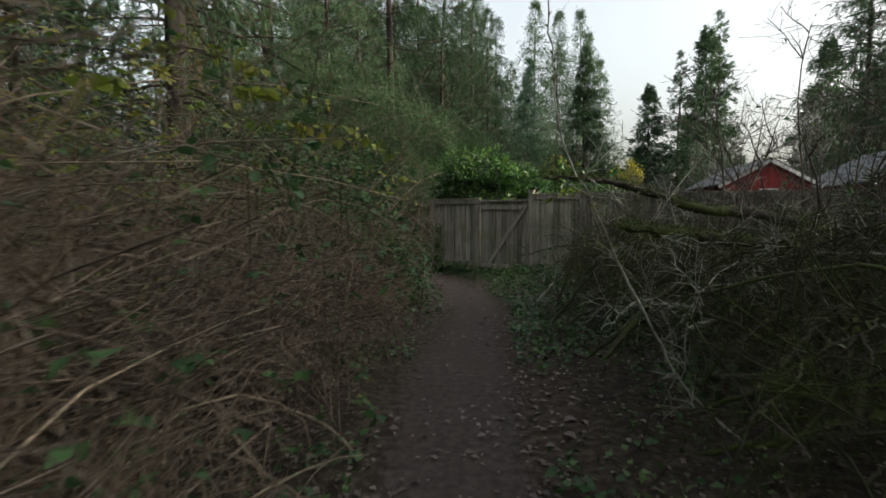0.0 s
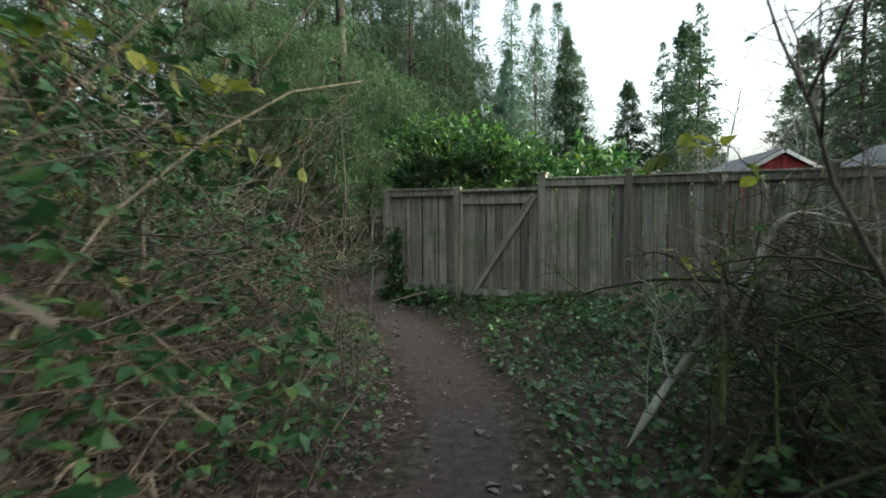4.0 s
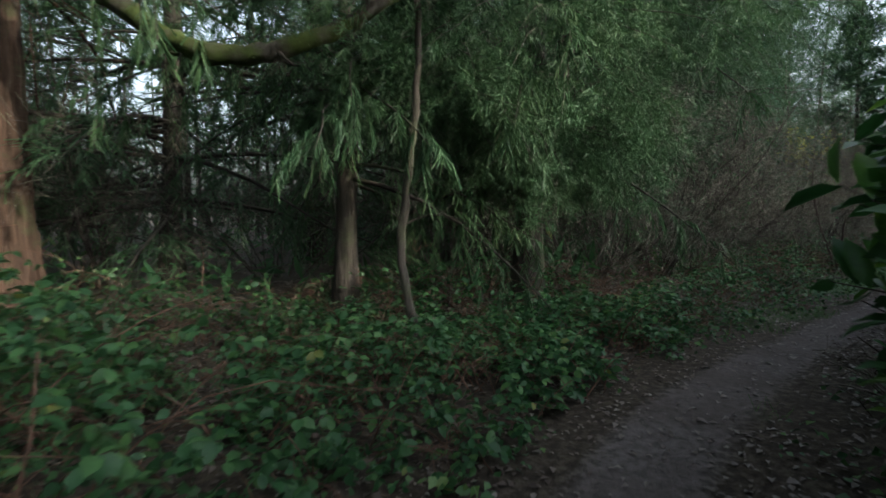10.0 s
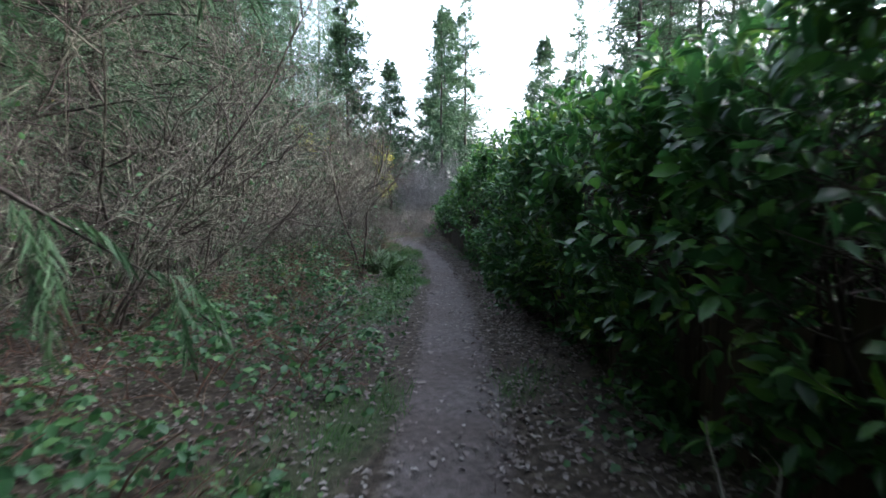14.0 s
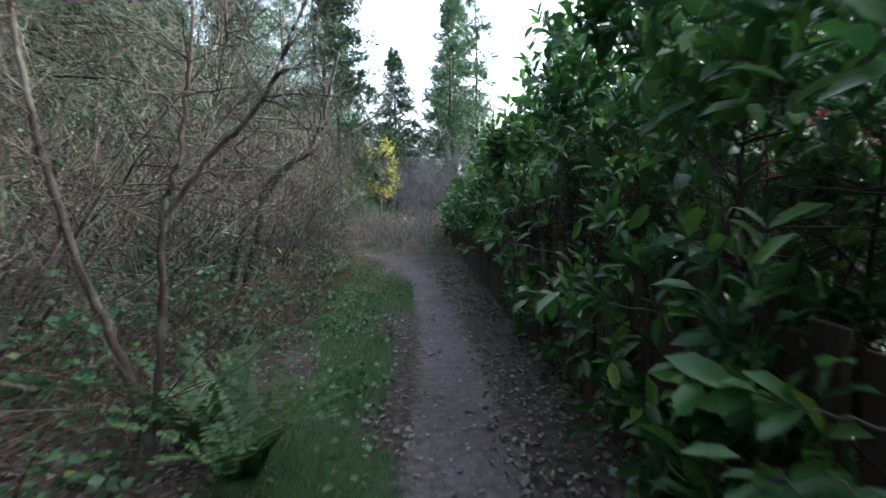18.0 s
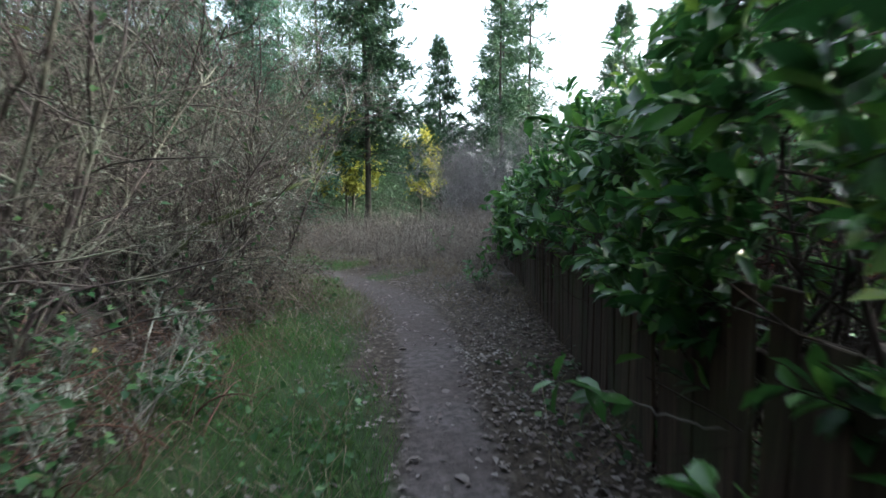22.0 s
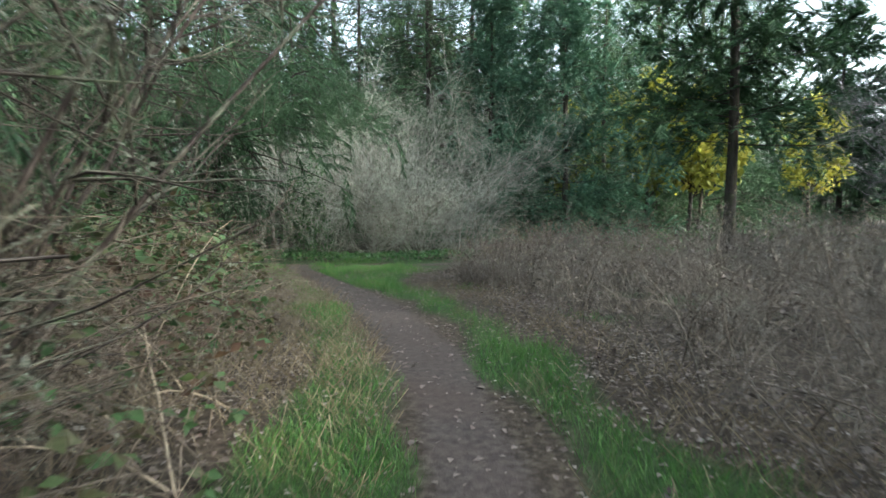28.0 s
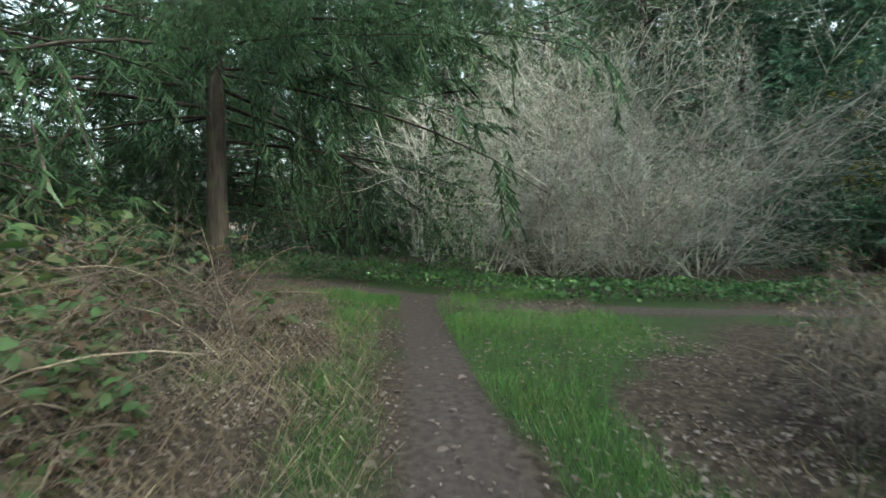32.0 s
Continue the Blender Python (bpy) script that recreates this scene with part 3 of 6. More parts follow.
def laurel(x, y, top, low, rng, half=0.85, m=540, label="tall glossy green laurel shrub growing over an old fence", bulge0=0.62, front=0.66, size=(0.09, 0.16), kind="oval"):
    shrub = thing("laurel_shrub", x, y, 0, 0, label, "shrub", "laurel hedge")
    n = 12
    base = np.stack([rng.uniform(-0.4, 0.4, n), rng.uniform(-0.3, 0.3, n), np.zeros(n)], 1)
    d = np.stack([rng.normal(0, 0.28, n), rng.normal(0, 0.28, n), np.ones(n)], 1)
    st = stems(base, d, top * 0.8, 0.1, 0.05, 8, rng)
    st = st[keep_clear(st, x, y, 1.0) & behind_boards(st, x, y)]
    for q in st:
        part_np("stem", *tubes(q[None], 0.022, 0.007, 5), M_HEDGEWOOD, shrub)
    br = grow(st, 15, 0.15, 1, 0.85, 0.65, 0.08, 0.25, 4, rng)
    br = br[behind_boards(br, x, y)]
    fine = grow(br, 3, 0.2, 1, 0.4, 0.6, 0.05, 0.25, 3, rng)
    fine = fine[keep_clear(fine, x, y, 0.75) & behind_boards(fine, x, y)]
    u = rng.uniform(0, 1, m)
    al = rng.uniform(-half, half, m)
    z = low + 0.35 * vnoise(x + al, y + al, 1.6, 1) + (top - low) * u ** 0.85
    bulge = bulge0 + 0.3 * np.sin(np.clip((z - 0.2) / top, 0, 1) * math.pi) + 0.2 * vnoise(x + al * 2, y + z * 2, 0.9, 3)
    face = rng.uniform(0, 1, m)
    out = np.where(face < front, bulge, np.where(face < 0.8, -bulge, rng.uniform(-0.7, 0.75, m)))
    z = np.where(face < 0.8, z, top + rng.normal(0, 0.13, m) + 0.2 * vnoise(x + al, y + out, 0.6, 2))
    out = out - rng.exponential(0.1, m) * np.sign(out)
    deep = rng.uniform(0, 1, m) < 0.1
    out = np.where(deep, rng.uniform(-0.75, -0.1, m), out)
    z = np.where(deep, rng.uniform(0.15, top, m), z)
    c = np.stack([HDIR[0] * al - HDIR[1] * out, HDIR[1] * al + HDIR[0] * out, np.maximum(z, 0.12)], 1)
    sg = np.sign(out)
    outward = unit(np.stack([-HDIR[1] * sg, HDIR[0] * sg, np.where(face < 0.8, 0.45, 2.0)], 1) + rng.normal(0, 0.45, (m, 3)))
    full = (vnoise(x + al * 2 + out * 0.5, y + z * 1.6, 0.55, 4) + 0.8 * vnoise(x + al, y + z, 0.9, 1) > -0.16) | deep | (face > 0.8)
    ok = full & behind_boards(c[:, None] + outward[:, None] * 0.3, x, y) & keep_clear(c[:, None] + outward[:, None] * 0.3, x, y, 0.55, 3.0)
    sh, lv = rosettes(c[ok], outward[ok], rng, 8, 0.2, 0.42, size, kind)
    v, f = join(tubes(br, 0.008, 0.003, 3), tubes(sh, 0.004, 0.002, 3), twig_quads(fine, 0.006, rng))
    stuff(part_np("branchwork", v, f, M_HEDGEWOOD, shrub, "dark bare twigs inside the hedge"))
    stuff(part_np("foliage", *lv, M_LAUREL, shrub, "long oval glossy leaves"))
    return shrub


def make_hedge():
    rng = np.random.default_rng(21)
    s = 1.6
    while s < 30.0:
        x, y = hedge_offset(s, -0.5 if s < 20 else -0.8)
        top = -0.15 * max(0.0, s - 22) ** 0.5 + (2.1 if s < 9 else 2.25) + 0.14 * math.sin(s * 1.3) + rng.uniform(-0.12, 0.12)
        low = 0.12 if s < 18.8 else 0.88 + 0.14 * math.sin(s * 1.7)
        laurel(x, y, top, low, rng, m=640 if s < 20 else 330)
        s += 1.2
    # second row, added to keep sun from shining through the hedge
    s = 2.4
    while s < 29.6:
        x, y = hedge_offset(s, -1.75)
        laurel(x, y, (2.25 if s < 9 else 2.4 if s < 20 else 2.0) + rng.uniform(-0.12, 0.12), 0.15, rng, 1.1, 430 if s < 20 else 180, "dense laurel added in the depth of a hedge to block light", 0.5, 0.55, (0.14, 0.24), "leaf")
        s += 1.9
    # third row, added out of view to stop sky glints between the leaves
    s = 3.0
    while s < 21.0:
        x, y = hedge_offset(s, -2.9)
        laurel(x, y, 2.45 + rng.uniform(-0.12, 0.12), 0.15, rng, 1.2, 230, "dense laurel added in the depth of a hedge to block light", 0.5, 0.55, (0.15, 0.25), "leaf")
        s += 2.1
    # taller laurels behind the front fence
    for a, t, top in ((0.45, 0.75, 2.6), (1.15, 0.8, 2.9), (1.9, 0.9, 2.5)):
        x, y = FENCE0 + FDIR * a - np.array([FDIR[1], -FDIR[0]]) * t
        laurel(x, y, top, 1.2, rng, 0.6, 300, "bright green laurel rising behind the board fence", 0.5, 0.4)


def twig_quads(polys, width, rng):
    """The finest twigs, as thin strips from end to end."""
    a, b = polys[:, 0], polys[:, -1]
    return blades(a, b - a, np.linalg.norm(b - a, axis=1), width, rng, 0, rng.normal(size=a.shape), "needle")


def conifer(name, x, y, h, radius, first, rng, bark, needles, per_m=7, droop=-0.06, density=1.0, label="", twig=0.9, trunk_r=None, spray=0.35, hang=0.0, wide=0.1, subs=8, per=12, limb_r=1.0, clear=False, fine=True, furrow=0.0):
    """A tall conifer: tapered trunk with a flared foot, whorled limbs, side twigs and needle sprays."""
    tree = thing(name, x, y, float(ground_z(np.array([x]), np.array([y]))[0]) - 0.05, 0, label, "tree")
    r = trunk_r or h * 0.014
    n = 14 if not furrow else 90
    sides = 16 if not furrow else 64
    zz = np.linspace(0, h, n)
    tr = np.stack([0.004 * h * np.sin(zz * 0.35), 0.004 * h * np.cos(zz * 0.3), zz], 1)[None]
    v, f = tubes(tr, r, 0.02, sides)
    a = np.arctan2(v[:, 1], v[:, 0])
    flare = 1 + 0.5 * np.exp(-v[:, 2] / 0.5) * (1 + 0.35 * np.sin(a * 5)) + 0.03 * np.sin(a * 9 + v[:, 2])
    if furrow:
        ridge = np.abs(np.sin(a * 9 + 1.3 * np.sin(v[:, 2] * 1.7 + a * 2) + 0.8 * np.sin(v[:, 2] * 4.1 + a * 5)))
        flare = flare * (1 - furrow * (1 - ridge) ** 2) * (1 + rng.normal(0, furrow * 0.12, len(v)))
    v[:, 0] *= flare
    v[:, 1] *= flare
    part_np("trunk", v, f, bark, tree, smooth=True)
    m = int((h - first) * per_m)
    z = np.sort(rng.uniform(first, h * 0.985, m))
    frac = (z - first) / (h - first)
    ln = radius * (1 - frac) ** 0.9 * rng.uniform(0.6, 1.1, m) + 0.12
    az = rng.uniform(0, 2 * math.pi, m)
    d = np.stack([np.cos(az), np.sin(az), 0.25 * frac + rng.normal(0, 0.08, m)], 1)
    base = np.stack([np.interp(z, zz, tr[0, :, 0]), np.interp(z, zz, tr[0, :, 1]), z], 1)
    limbs = stems(base, d, ln, 0.06, droop, 7, rng)
    if clear:
        k = keep_clear(limbs, x, y, 0.7, 2.6)
        limbs, ln = limbs[k], ln[k]
    sub = grow(limbs, subs, 0.12, 1.0, (0.12 * radius + 0.22 * ln) * twig, 0.6, droop - hang, 0.08, 4, rng, 0.55)
    if clear:
        sub = sub[keep_clear(sub, x, y, 0.7, 2.6)]
    wood = tubes(limbs, (0.006 + ln * 0.008) * limb_r, 0.004, 4)
    if fine:
        wood = join(wood, twig_quads(sub, 0.009, rng))
    stuff(part_np("branchwork", *wood, bark, tree))
    c, dd = along(sub, per, 0.0, 1.0, rng)
    side = unit(np.cross(dd, np.array([0, 0, 1.0]))) * np.sign(rng.uniform(-1, 1, len(dd)))[:, None]
    nd = unit(dd * 0.8 + side * 0.7 + np.array([0, 0, -0.1 - hang * 2.2]) + rng.normal(0, 0.2, dd.shape))
    ln = rng.uniform(0.5, 1.1, len(c)) * spray * (0.4 + 0.6 * np.clip(1.15 - c[:, 2] / h, 0, 1))
    stuff(part_np("crown", *blades(c, nd, ln, ln * wide * 0.75, rng, 0.1, rng.normal(size=c.shape), "needle"), needles, tree))
    return tree


def bare_shrub(name, x, y, h, spread, n, rng, mat, label, tufts=0.0, leaves=0.0, leaf_mat=None, category="shrub", lean=(0, 0), dense=1.0, thick=1.0, base_r=0.5, clear=0.6, droop=-0.01, low=0.12, wobble=0.1):
    """A leafless shrub: many stems from the ground, three orders of twigs, tufts of lichen or a few hanging leaves."""
    sh = thing(name, x, y, float(ground_z(np.array([x]), np.array([y]))[0]) - 0.03, 0, label, category)
    az = rng.uniform(0, 2 * math.pi, n)
    rr = rng.uniform(0, base_r, n)
    base = np.stack([np.cos(az) * rr, np.sin(az) * rr, np.zeros(n)], 1)
    d = np.stack([np.cos(az) * spread * rng.uniform(0.2, 1.3, n) + lean[0], np.sin(az) * spread * rng.uniform(0.2, 1.3, n) + lean[1], np.ones(n)], 1)
    s0 = stems(base, d, h * rng.uniform(0.6, 1.15, n), wobble, droop, 9, rng)
    s0 = s0[keep_clear(s0, x, y, clear)]
    s1 = grow(s0, int(9 * dense), low, 1, h * 0.4, 0.5, 0.02, 0.15, 5, rng)
    s1 = s1[keep_clear(s1, x, y, clear)]
    s2 = grow(s1, int(6 * dense), 0.1, 1, h * 0.2, 0.55, 0.0, 0.22, 3, rng)
    s2 = s2[keep_clear(s2, x, y, clear)]
    s3 = grow(s2, 4, 0.15, 1, h * 0.075, 0.6, 0.0, 0.2, 2, rng)
    for q in s0:
        part_np("stem", *tubes(q[None], 0.02 * thick, 0.006 * thick, 5), mat, sh)
    v, f = join(tubes(s1, 0.0095 * thick, 0.004, 3), tubes(s2, 0.0042, 0.002, 3), twig_quads(s3, 0.004, rng))
    stuff(part_np("twig_work", v, f, mat, sh))
    if tufts:
        c, dd = along(np.concatenate([s2[:, :3], s1[:, :3]]), max(1, int(tufts * 4)), 0.1, 1, rng)
        stuff(part_np("lichen", *blades(c, rng.normal(size=c.shape), rng.uniform(0.012, 0.036, len(c)), rng.uniform(0.008, 0.02, len(c)), rng), M_LICHENTUFT, sh, "pale grey-green lichen tufts"))
    if leaves:
        c, dd = along(s2, max(1, int(math.ceil(leaves))), 0.2, 1, rng)
        k = rng.uniform(0, 1, len(c)) < leaves / math.ceil(leaves)
        c, dd = c[k], dd[k]
        ln = rng.uniform(0.04, 0.085, len(c))
        stuff(part_np("leafage", *blades(c, dd * 0.5 + rng.normal(0, 0.6, c.shape), ln, ln * 0.6, rng), leaf_mat or M_IVY, sh))
    return sh


def bramble(name, x, y, rx, ry, h, rng, label, canes=60, leaves=900, leaf_mat=None, cane_mat=None, leaf_len=0.075, lo=0.05, twigs=1.0, clear=0.5, kind="leaf", straight=0.0, low=0.35, patchy=None, heads=0):
    """A bramble bank: arching canes, side shoots, and leaves in threes over its top."""
    b = thing(name, x, y, 0, 0, label, "bramble")
    az = rng.uniform(0, 2 * math.pi, canes)
    rr = np.sqrt(rng.uniform(0, 1, canes))
    base = np.stack([np.cos(az) * rr * rx, np.sin(az) * rr * ry, np.zeros(canes)], 1)
    base[:, 2] = ground_z(base[:, 0] + x, base[:, 1] + y) - 0.02
    dome = h * np.sqrt(np.clip(1.05 - rr ** 2, 0.08, 1))
    az2 = rng.uniform(0, 2 * math.pi, canes)
    lean = 0.5 * (1 - straight) + 0.12
    d = np.stack([np.cos(az2) * lean, np.sin(az2) * lean, np.full(canes, 1.0)], 1)
    s0 = stems(base, d, dome * rng.uniform(0.9, 1.7 - 0.5 * straight, canes) + 0.2, 0.1, -0.17 * (1 - straight), 8, rng)
    s0 = s0[keep_clear(s0, x, y, clear)]
    s1 = grow(s0, int(5 * twigs), 0.15, 1, h * 0.4, 0.55, -0.05 * (1 - straight), 0.18, 4, rng, 0.3)
    s1 = s1[keep_clear(s1, x, y, clear)]
    s2 = grow(s1, int(4 * twigs), 0.1, 1, h * 0.15, 0.6, -0.02, 0.2, 2, rng, 0.3)
    for q in s0[:14]:
        part_np("cane", *tubes(q[None], 0.0095, 0.0035, 5), M_STRAWCANE if cane_mat is None else cane_mat, b)
    v, f = join(tubes(s0[14:], 0.0065, 0.0025, 3), tubes(s1, 0.003, 0.0015, 3), twig_quads(s2, 0.0035, rng))
    stuff(part_np("cane_tangle", v, f, cane_mat or M_CANE, b))
    if heads:
        c = np.repeat(s0[:, -1], heads, 0) + rng.normal(0, 0.04, (len(s0) * heads, 3))
        stuff(part_np("seed_head", *blades(c, rng.normal(size=c.shape) + np.array([0, 0, 1.2]), rng.uniform(0.04, 0.11, len(c)), 0.012, rng), M_STRAW, b, "pale dry seed heads"))
    if leaves:
        az, rr = rng.uniform(0, 2 * math.pi, leaves), np.sqrt(rng.uniform(0, 1, leaves))
        c = np.stack([np.cos(az) * rr * rx * 1.1, np.sin(az) * rr * ry * 1.1, np.zeros(leaves)], 1)
        c[:, 2] = h * np.sqrt(np.clip(1.08 - rr ** 2, 0.03, 1)) * rng.uniform(low, 1.05, leaves) * (1 + 0.35 * vnoise(c[:, 0] + x, c[:, 1] + y, 0.6, 1)) + lo
        if patchy is not None:
            c = c[vnoise(c[:, 0] + x, c[:, 1] + y, 0.5, 4) + 0.5 * vnoise(c[:, 0] + x, c[:, 1] + y, 1.4, 0) > patchy]
        c = c[keep_clear(c[:, None], x, y, clear)]
        k = len(c)
        c = np.repeat(c, 3, 0)
        az3 = np.repeat(rng.uniform(0, 2 * math.pi, k), 3) + np.tile([-1.15, 0, 1.15], k)
        d = np.stack([np.cos(az3), np.sin(az3), rng.normal(-0.15, 0.3, len(c))], 1)
        ln = np.repeat(rng.uniform(0.6, 1.3, k), 3) * leaf_len
        stuff(part_np("leafage", *blades(c, d, ln, ln * 0.64, rng, 0.1, None, kind), leaf_mat or M_BRAMBLE, b, "toothed leaves in threes"))
    return b


R = np.random.default_rng
make_hedge()

# dry bramble bank left of the first stretch
DRY = "tangled bank of dry brown bramble canes with scattered green leaves"
for i, (x, y, rx, ry, h, lv) in enumerate([(-1.35, -0.6, 0.9, 1.0, 1.4, 120), (-1.6, 1.2, 1.0, 1.0, 1.9, 170), (-1.5, 3.0, 1.1, 1.2, 2.3, 190), (-1.35, 4.9, 1.2, 1.2, 2.35, 420), (-1.25, 6.7, 1.2, 1.2, 2.0, 1200), (-1.5, 8.4, 1.2, 1.1, 1.6, 1300)]):
    bramble("bramble_bank", x, y, rx, ry, h, R(100 + i), DRY, 190, lv, twigs=1.3, clear=0.42, low=0.1 if i < 3 else 0.7)
for i, (x, y, rx, ry, h, lv) in enumerate([(-3.3, 0.8, 1.4, 1.6, 3.2, 380), (-3.3, 3.4, 1.5, 1.7, 3.5, 420), (-3.2, 6.1, 1.5, 1.6, 3.1, 450), (-3.4, 8.7, 1.5, 1.4, 2.3, 500)]):
    bramble("bramble_bank", x, y, rx, ry, h, R(106 + i), "tall bank of dry bramble canes with yellowing leaves on top", 170, lv, M_YELLOWING, twigs=1.25, clear=0.42, low=0.75)
M_REDCANE = woody("red_brown_canes", (0.045, 0.024, 0.018), (0.21, 0.12, 0.085), (0.15, 0.11, 0.08), 0.35)
# green brambles by the bend and past the fence
GREEN = "low bramble patch with fresh green leaves"
for i, (x, y, rx, ry, h, lv) in enumerate([(-2.1, 10.3, 1.1, 1.0, 1.5, 1000), (-2.7, 12.2, 1.3, 1.3, 1.3, 1200), (-2.9, 14.3, 1.5, 1.3, 0.9, 1100), (-4.5, 12.8, 1.6, 1.6, 1.6, 1200), (-4.6, 15.2, 1.3, 1.2, 0.9, 900), (-1.1, 17.4, 0.9, 0.9, 0.42, 900), (-0.2, 19.4, 0.8, 0.8, 0.42, 700), (-2.6, 17.2, 1.1, 1.1, 0.6, 800), (-0.9, 22.9, 1.5, 1.3, 0.5, 500), (-3.4, 21.6, 1.5, 1.4, 0.55, 400), (0.9, 25.6, 1.3, 1.3, 0.5, 350), (-1.75, 16.2, 1.0, 1.1, 0.5, 800), (-0.7, 18.4, 1.1, 1.0, 0.45, 800), (0.4, 20.6, 1.2, 1.2, 0.45, 800),
                                           (1.9, 23.0, 1.3, 1.2, 0.45, 600), (-4.5, 16.5, 1.6, 1.6, 0.8, 700), (-2.9, 19.0, 1.5, 1.5, 0.7, 500), (-1.4, 21.6, 1.4, 1.4, 0.7, 500), (2.9, 25.6, 1.3, 1.2, 0.7, 650), (4.4, 28.5, 1.3, 1.2, 0.85, 700), (6.1, 31.3, 1.3, 1.2, 0.95, 750), (8.0, 34.2, 1.0, 1.2, 0.7, 350), (3.6, 27.0, 1.2, 1.2, 0.8, 600), (5.3, 29.9, 1.2, 1.2, 0.9, 650), (7.0, 32.8, 1.1, 1.1, 0.8, 500)]):
    bramble("bramble_patch", x, y, rx, ry, h, R(200 + i), GREEN, 75 if y > 15 else 60, lv, twigs=1.1, clear=0.62, cane_mat=M_REDCANE, kind="oval" if 9 < y < 24 else "leaf", leaf_len=0.072 if y > 13 else 0.085, patchy=-0.12 if y > 20 else -0.6, low=0.1 if y > 13 else 0.7)
# right of the trail before the fence
for i, (x, y, rx, ry, h, lv) in enumerate([(3.3, 9.2, 1.1, 0.9, 0.75, 350), (4.8, 8.6, 1.2, 1.1, 0.9, 300), (3.1, 7.2, 1.0, 1.0, 0.55, 250), (5.6, 6.8, 1.5, 1.3, 1.1, 250)]):
    bramble("bramble_patch", x, y, rx, ry, h, R(260 + i), "straggling bramble with yellow-green leaves before the fence", 70, lv, clear=0.9, leaf_len=0.09)
AUT = "bramble thicket with red, brown and green leaves"
for i, (x, y, rx, ry, h, lv) in enumerate([(9.6, 37.4, 0.9, 1.3, 1.5, 200), (9.0, 39.6, 1.3, 1.4, 1.9, 350), (8.7, 42.0, 1.3, 1.4, 1.8, 500), (7.6, 44.3, 1.3, 1.3, 1.6, 1000), (5.9, 46.6, 1.4, 1.5, 1.5, 1100), (4.4, 49.2, 1.3, 1.5, 1.3, 600), (6.8, 40.5, 1.5, 1.6, 2.1, 300), (5.0, 43.4, 1.8, 1.8, 2.0, 300), (2.8, 47.0, 1.8, 1.8, 1.6, 300)]):
    bramble("autumn_bramble", x, y, rx, ry, h, R(300 + i), AUT, 130, lv, M_AUTUMN, twigs=1.1, clear=1.0 if y > 40 else 0.8, leaf_len=0.1 if y > 43 else 0.085, kind="oval" if y > 43 else "leaf", patchy=-0.25, low=0.15)

# bare lichened shrubs left of the hedge stretch
BARE = "leafless grey-brown shrub with lichened twigs"
SHRUBS, rnd0 = [], random.Random(9)
for i, (x, y, h, d) in enumerate([(-0.6, 23.6, 3.8, 1), (0.9, 25.4, 4.4, 1), (2.4, 27.6, 4.6, 1.1), (4.0, 29.8, 4.4, 1.1), (5.6, 32.0, 4.2, 1.15), (7.2, 34.4, 4.0, 1.2), (8.3, 36.6, 3.7, 1.2), (0.2, 28.0, 6.0, 0.9), (2.6, 31.5, 6.2, 0.9), (5.0, 35.6, 6.0, 0.9), (6.8, 38.4, 5.0, 1.0), (-2.6, 26.0, 5.5, 0.8)]):
    SHRUBS.append(bare_shrub("bare_shrub", x, y, h, 0.75, 15, R(400 + i), M_THICKET, BARE, 0.7 if y > 30 else 0.5, 0.3, M_BRAMBLE, dense=d * 1.15, clear=0.75, low=0.1))
for x, y, s in [(-3.5, 23.5, 1.1), (-1.5, 30, 1.2), (1.0, 33.5, 1.2), (3.4, 37.5, 1.2), (5.2, 39, 1.1), (-4.5, 28.5, 1.2), (-1.0, 35, 1.3), (1.5, 40, 1.2), (-6.5, 21.5, 1.0), (-9, 20, 1.1), (-5.5, 33, 1.2)]:
    copy_thing(rnd0.choice(SHRUBS[7:10]), pose(x, y, 0, 0, 0, rnd0.uniform(0, 360)) @ Matrix.Scale(s * 0.8, 4))
for i, (x, y, h) in enumerate([(8.2, 33.4, 1.0), (7.1, 31.8, 1.0), (6.0, 30.1, 0.9), (5.0, 29.1, 1.0), (3.7, 26.4, 0.9), (2.6, 24.2, 0.9)]):
    bare_shrub("low_shrub", x, y, h * 0.85, 1.1, 7, R(470 + i), M_THICKET if y < 33 else M_LICHEN, "low sprawling lichened shrub on the verge", 1.0, 1.2, M_BRAMBLE, dense=0.9, clear=0.8, low=0.03, base_r=0.5, thick=0.55)
# lichened shrubs leaning over the verge past the hedge
for i, (x, y, h) in enumerate([(9.2, 37.3, 3.4), (8.9, 39.2, 3.8), (8.7, 41.2, 3.6), (7.6, 39.0, 4.6)]):
    bare_shrub("bare_shrub", x, y, h, 0.75, 18, R(480 + i), M_THICKET, "leafless shrub crusted with pale lichen over brambles", 1.0, 0.2, M_AUTUMN, dense=1.2, clear=0.9, low=0.06, lean=(0.25, 0.0))
# lichened shrubs at the junction
for i, (x, y, h, n) in enumerate([(3.6, 58.8, 4.8, 9), (5.4, 59.2, 6.6, 24), (7.2, 60.0, 7.0, 26), (8.7, 61.0, 6.4, 22), (1.0, 60.4, 5.0, 6), (6.4, 62.0, 7.6, 18)]):
    bare_shrub("bare_shrub", x, y, h, 0.75, n, R(600 + i), M_LICHEN, "leafless pale lichened shrub beside the trail", 1.0, 1.6 if 5 < x < 6 else 0.4 if x < 5 else 0.0, M_IVY, wobble=0.2, dense=1.25, low=0.02, base_r=0.9)
# pale bare bush beyond the field
for i, (x, y) in enumerate([(22.4, 53.2), (24.2, 54.6), (26.5, 56.5)]):
    bare_shrub("bare_shrub", x, y, 5.6, 0.8, 26, R(640 + i), M_HAZY, "grey leafless bush with fine dense twigs beyond the weeds", 0, dense=1.5, low=0.04)

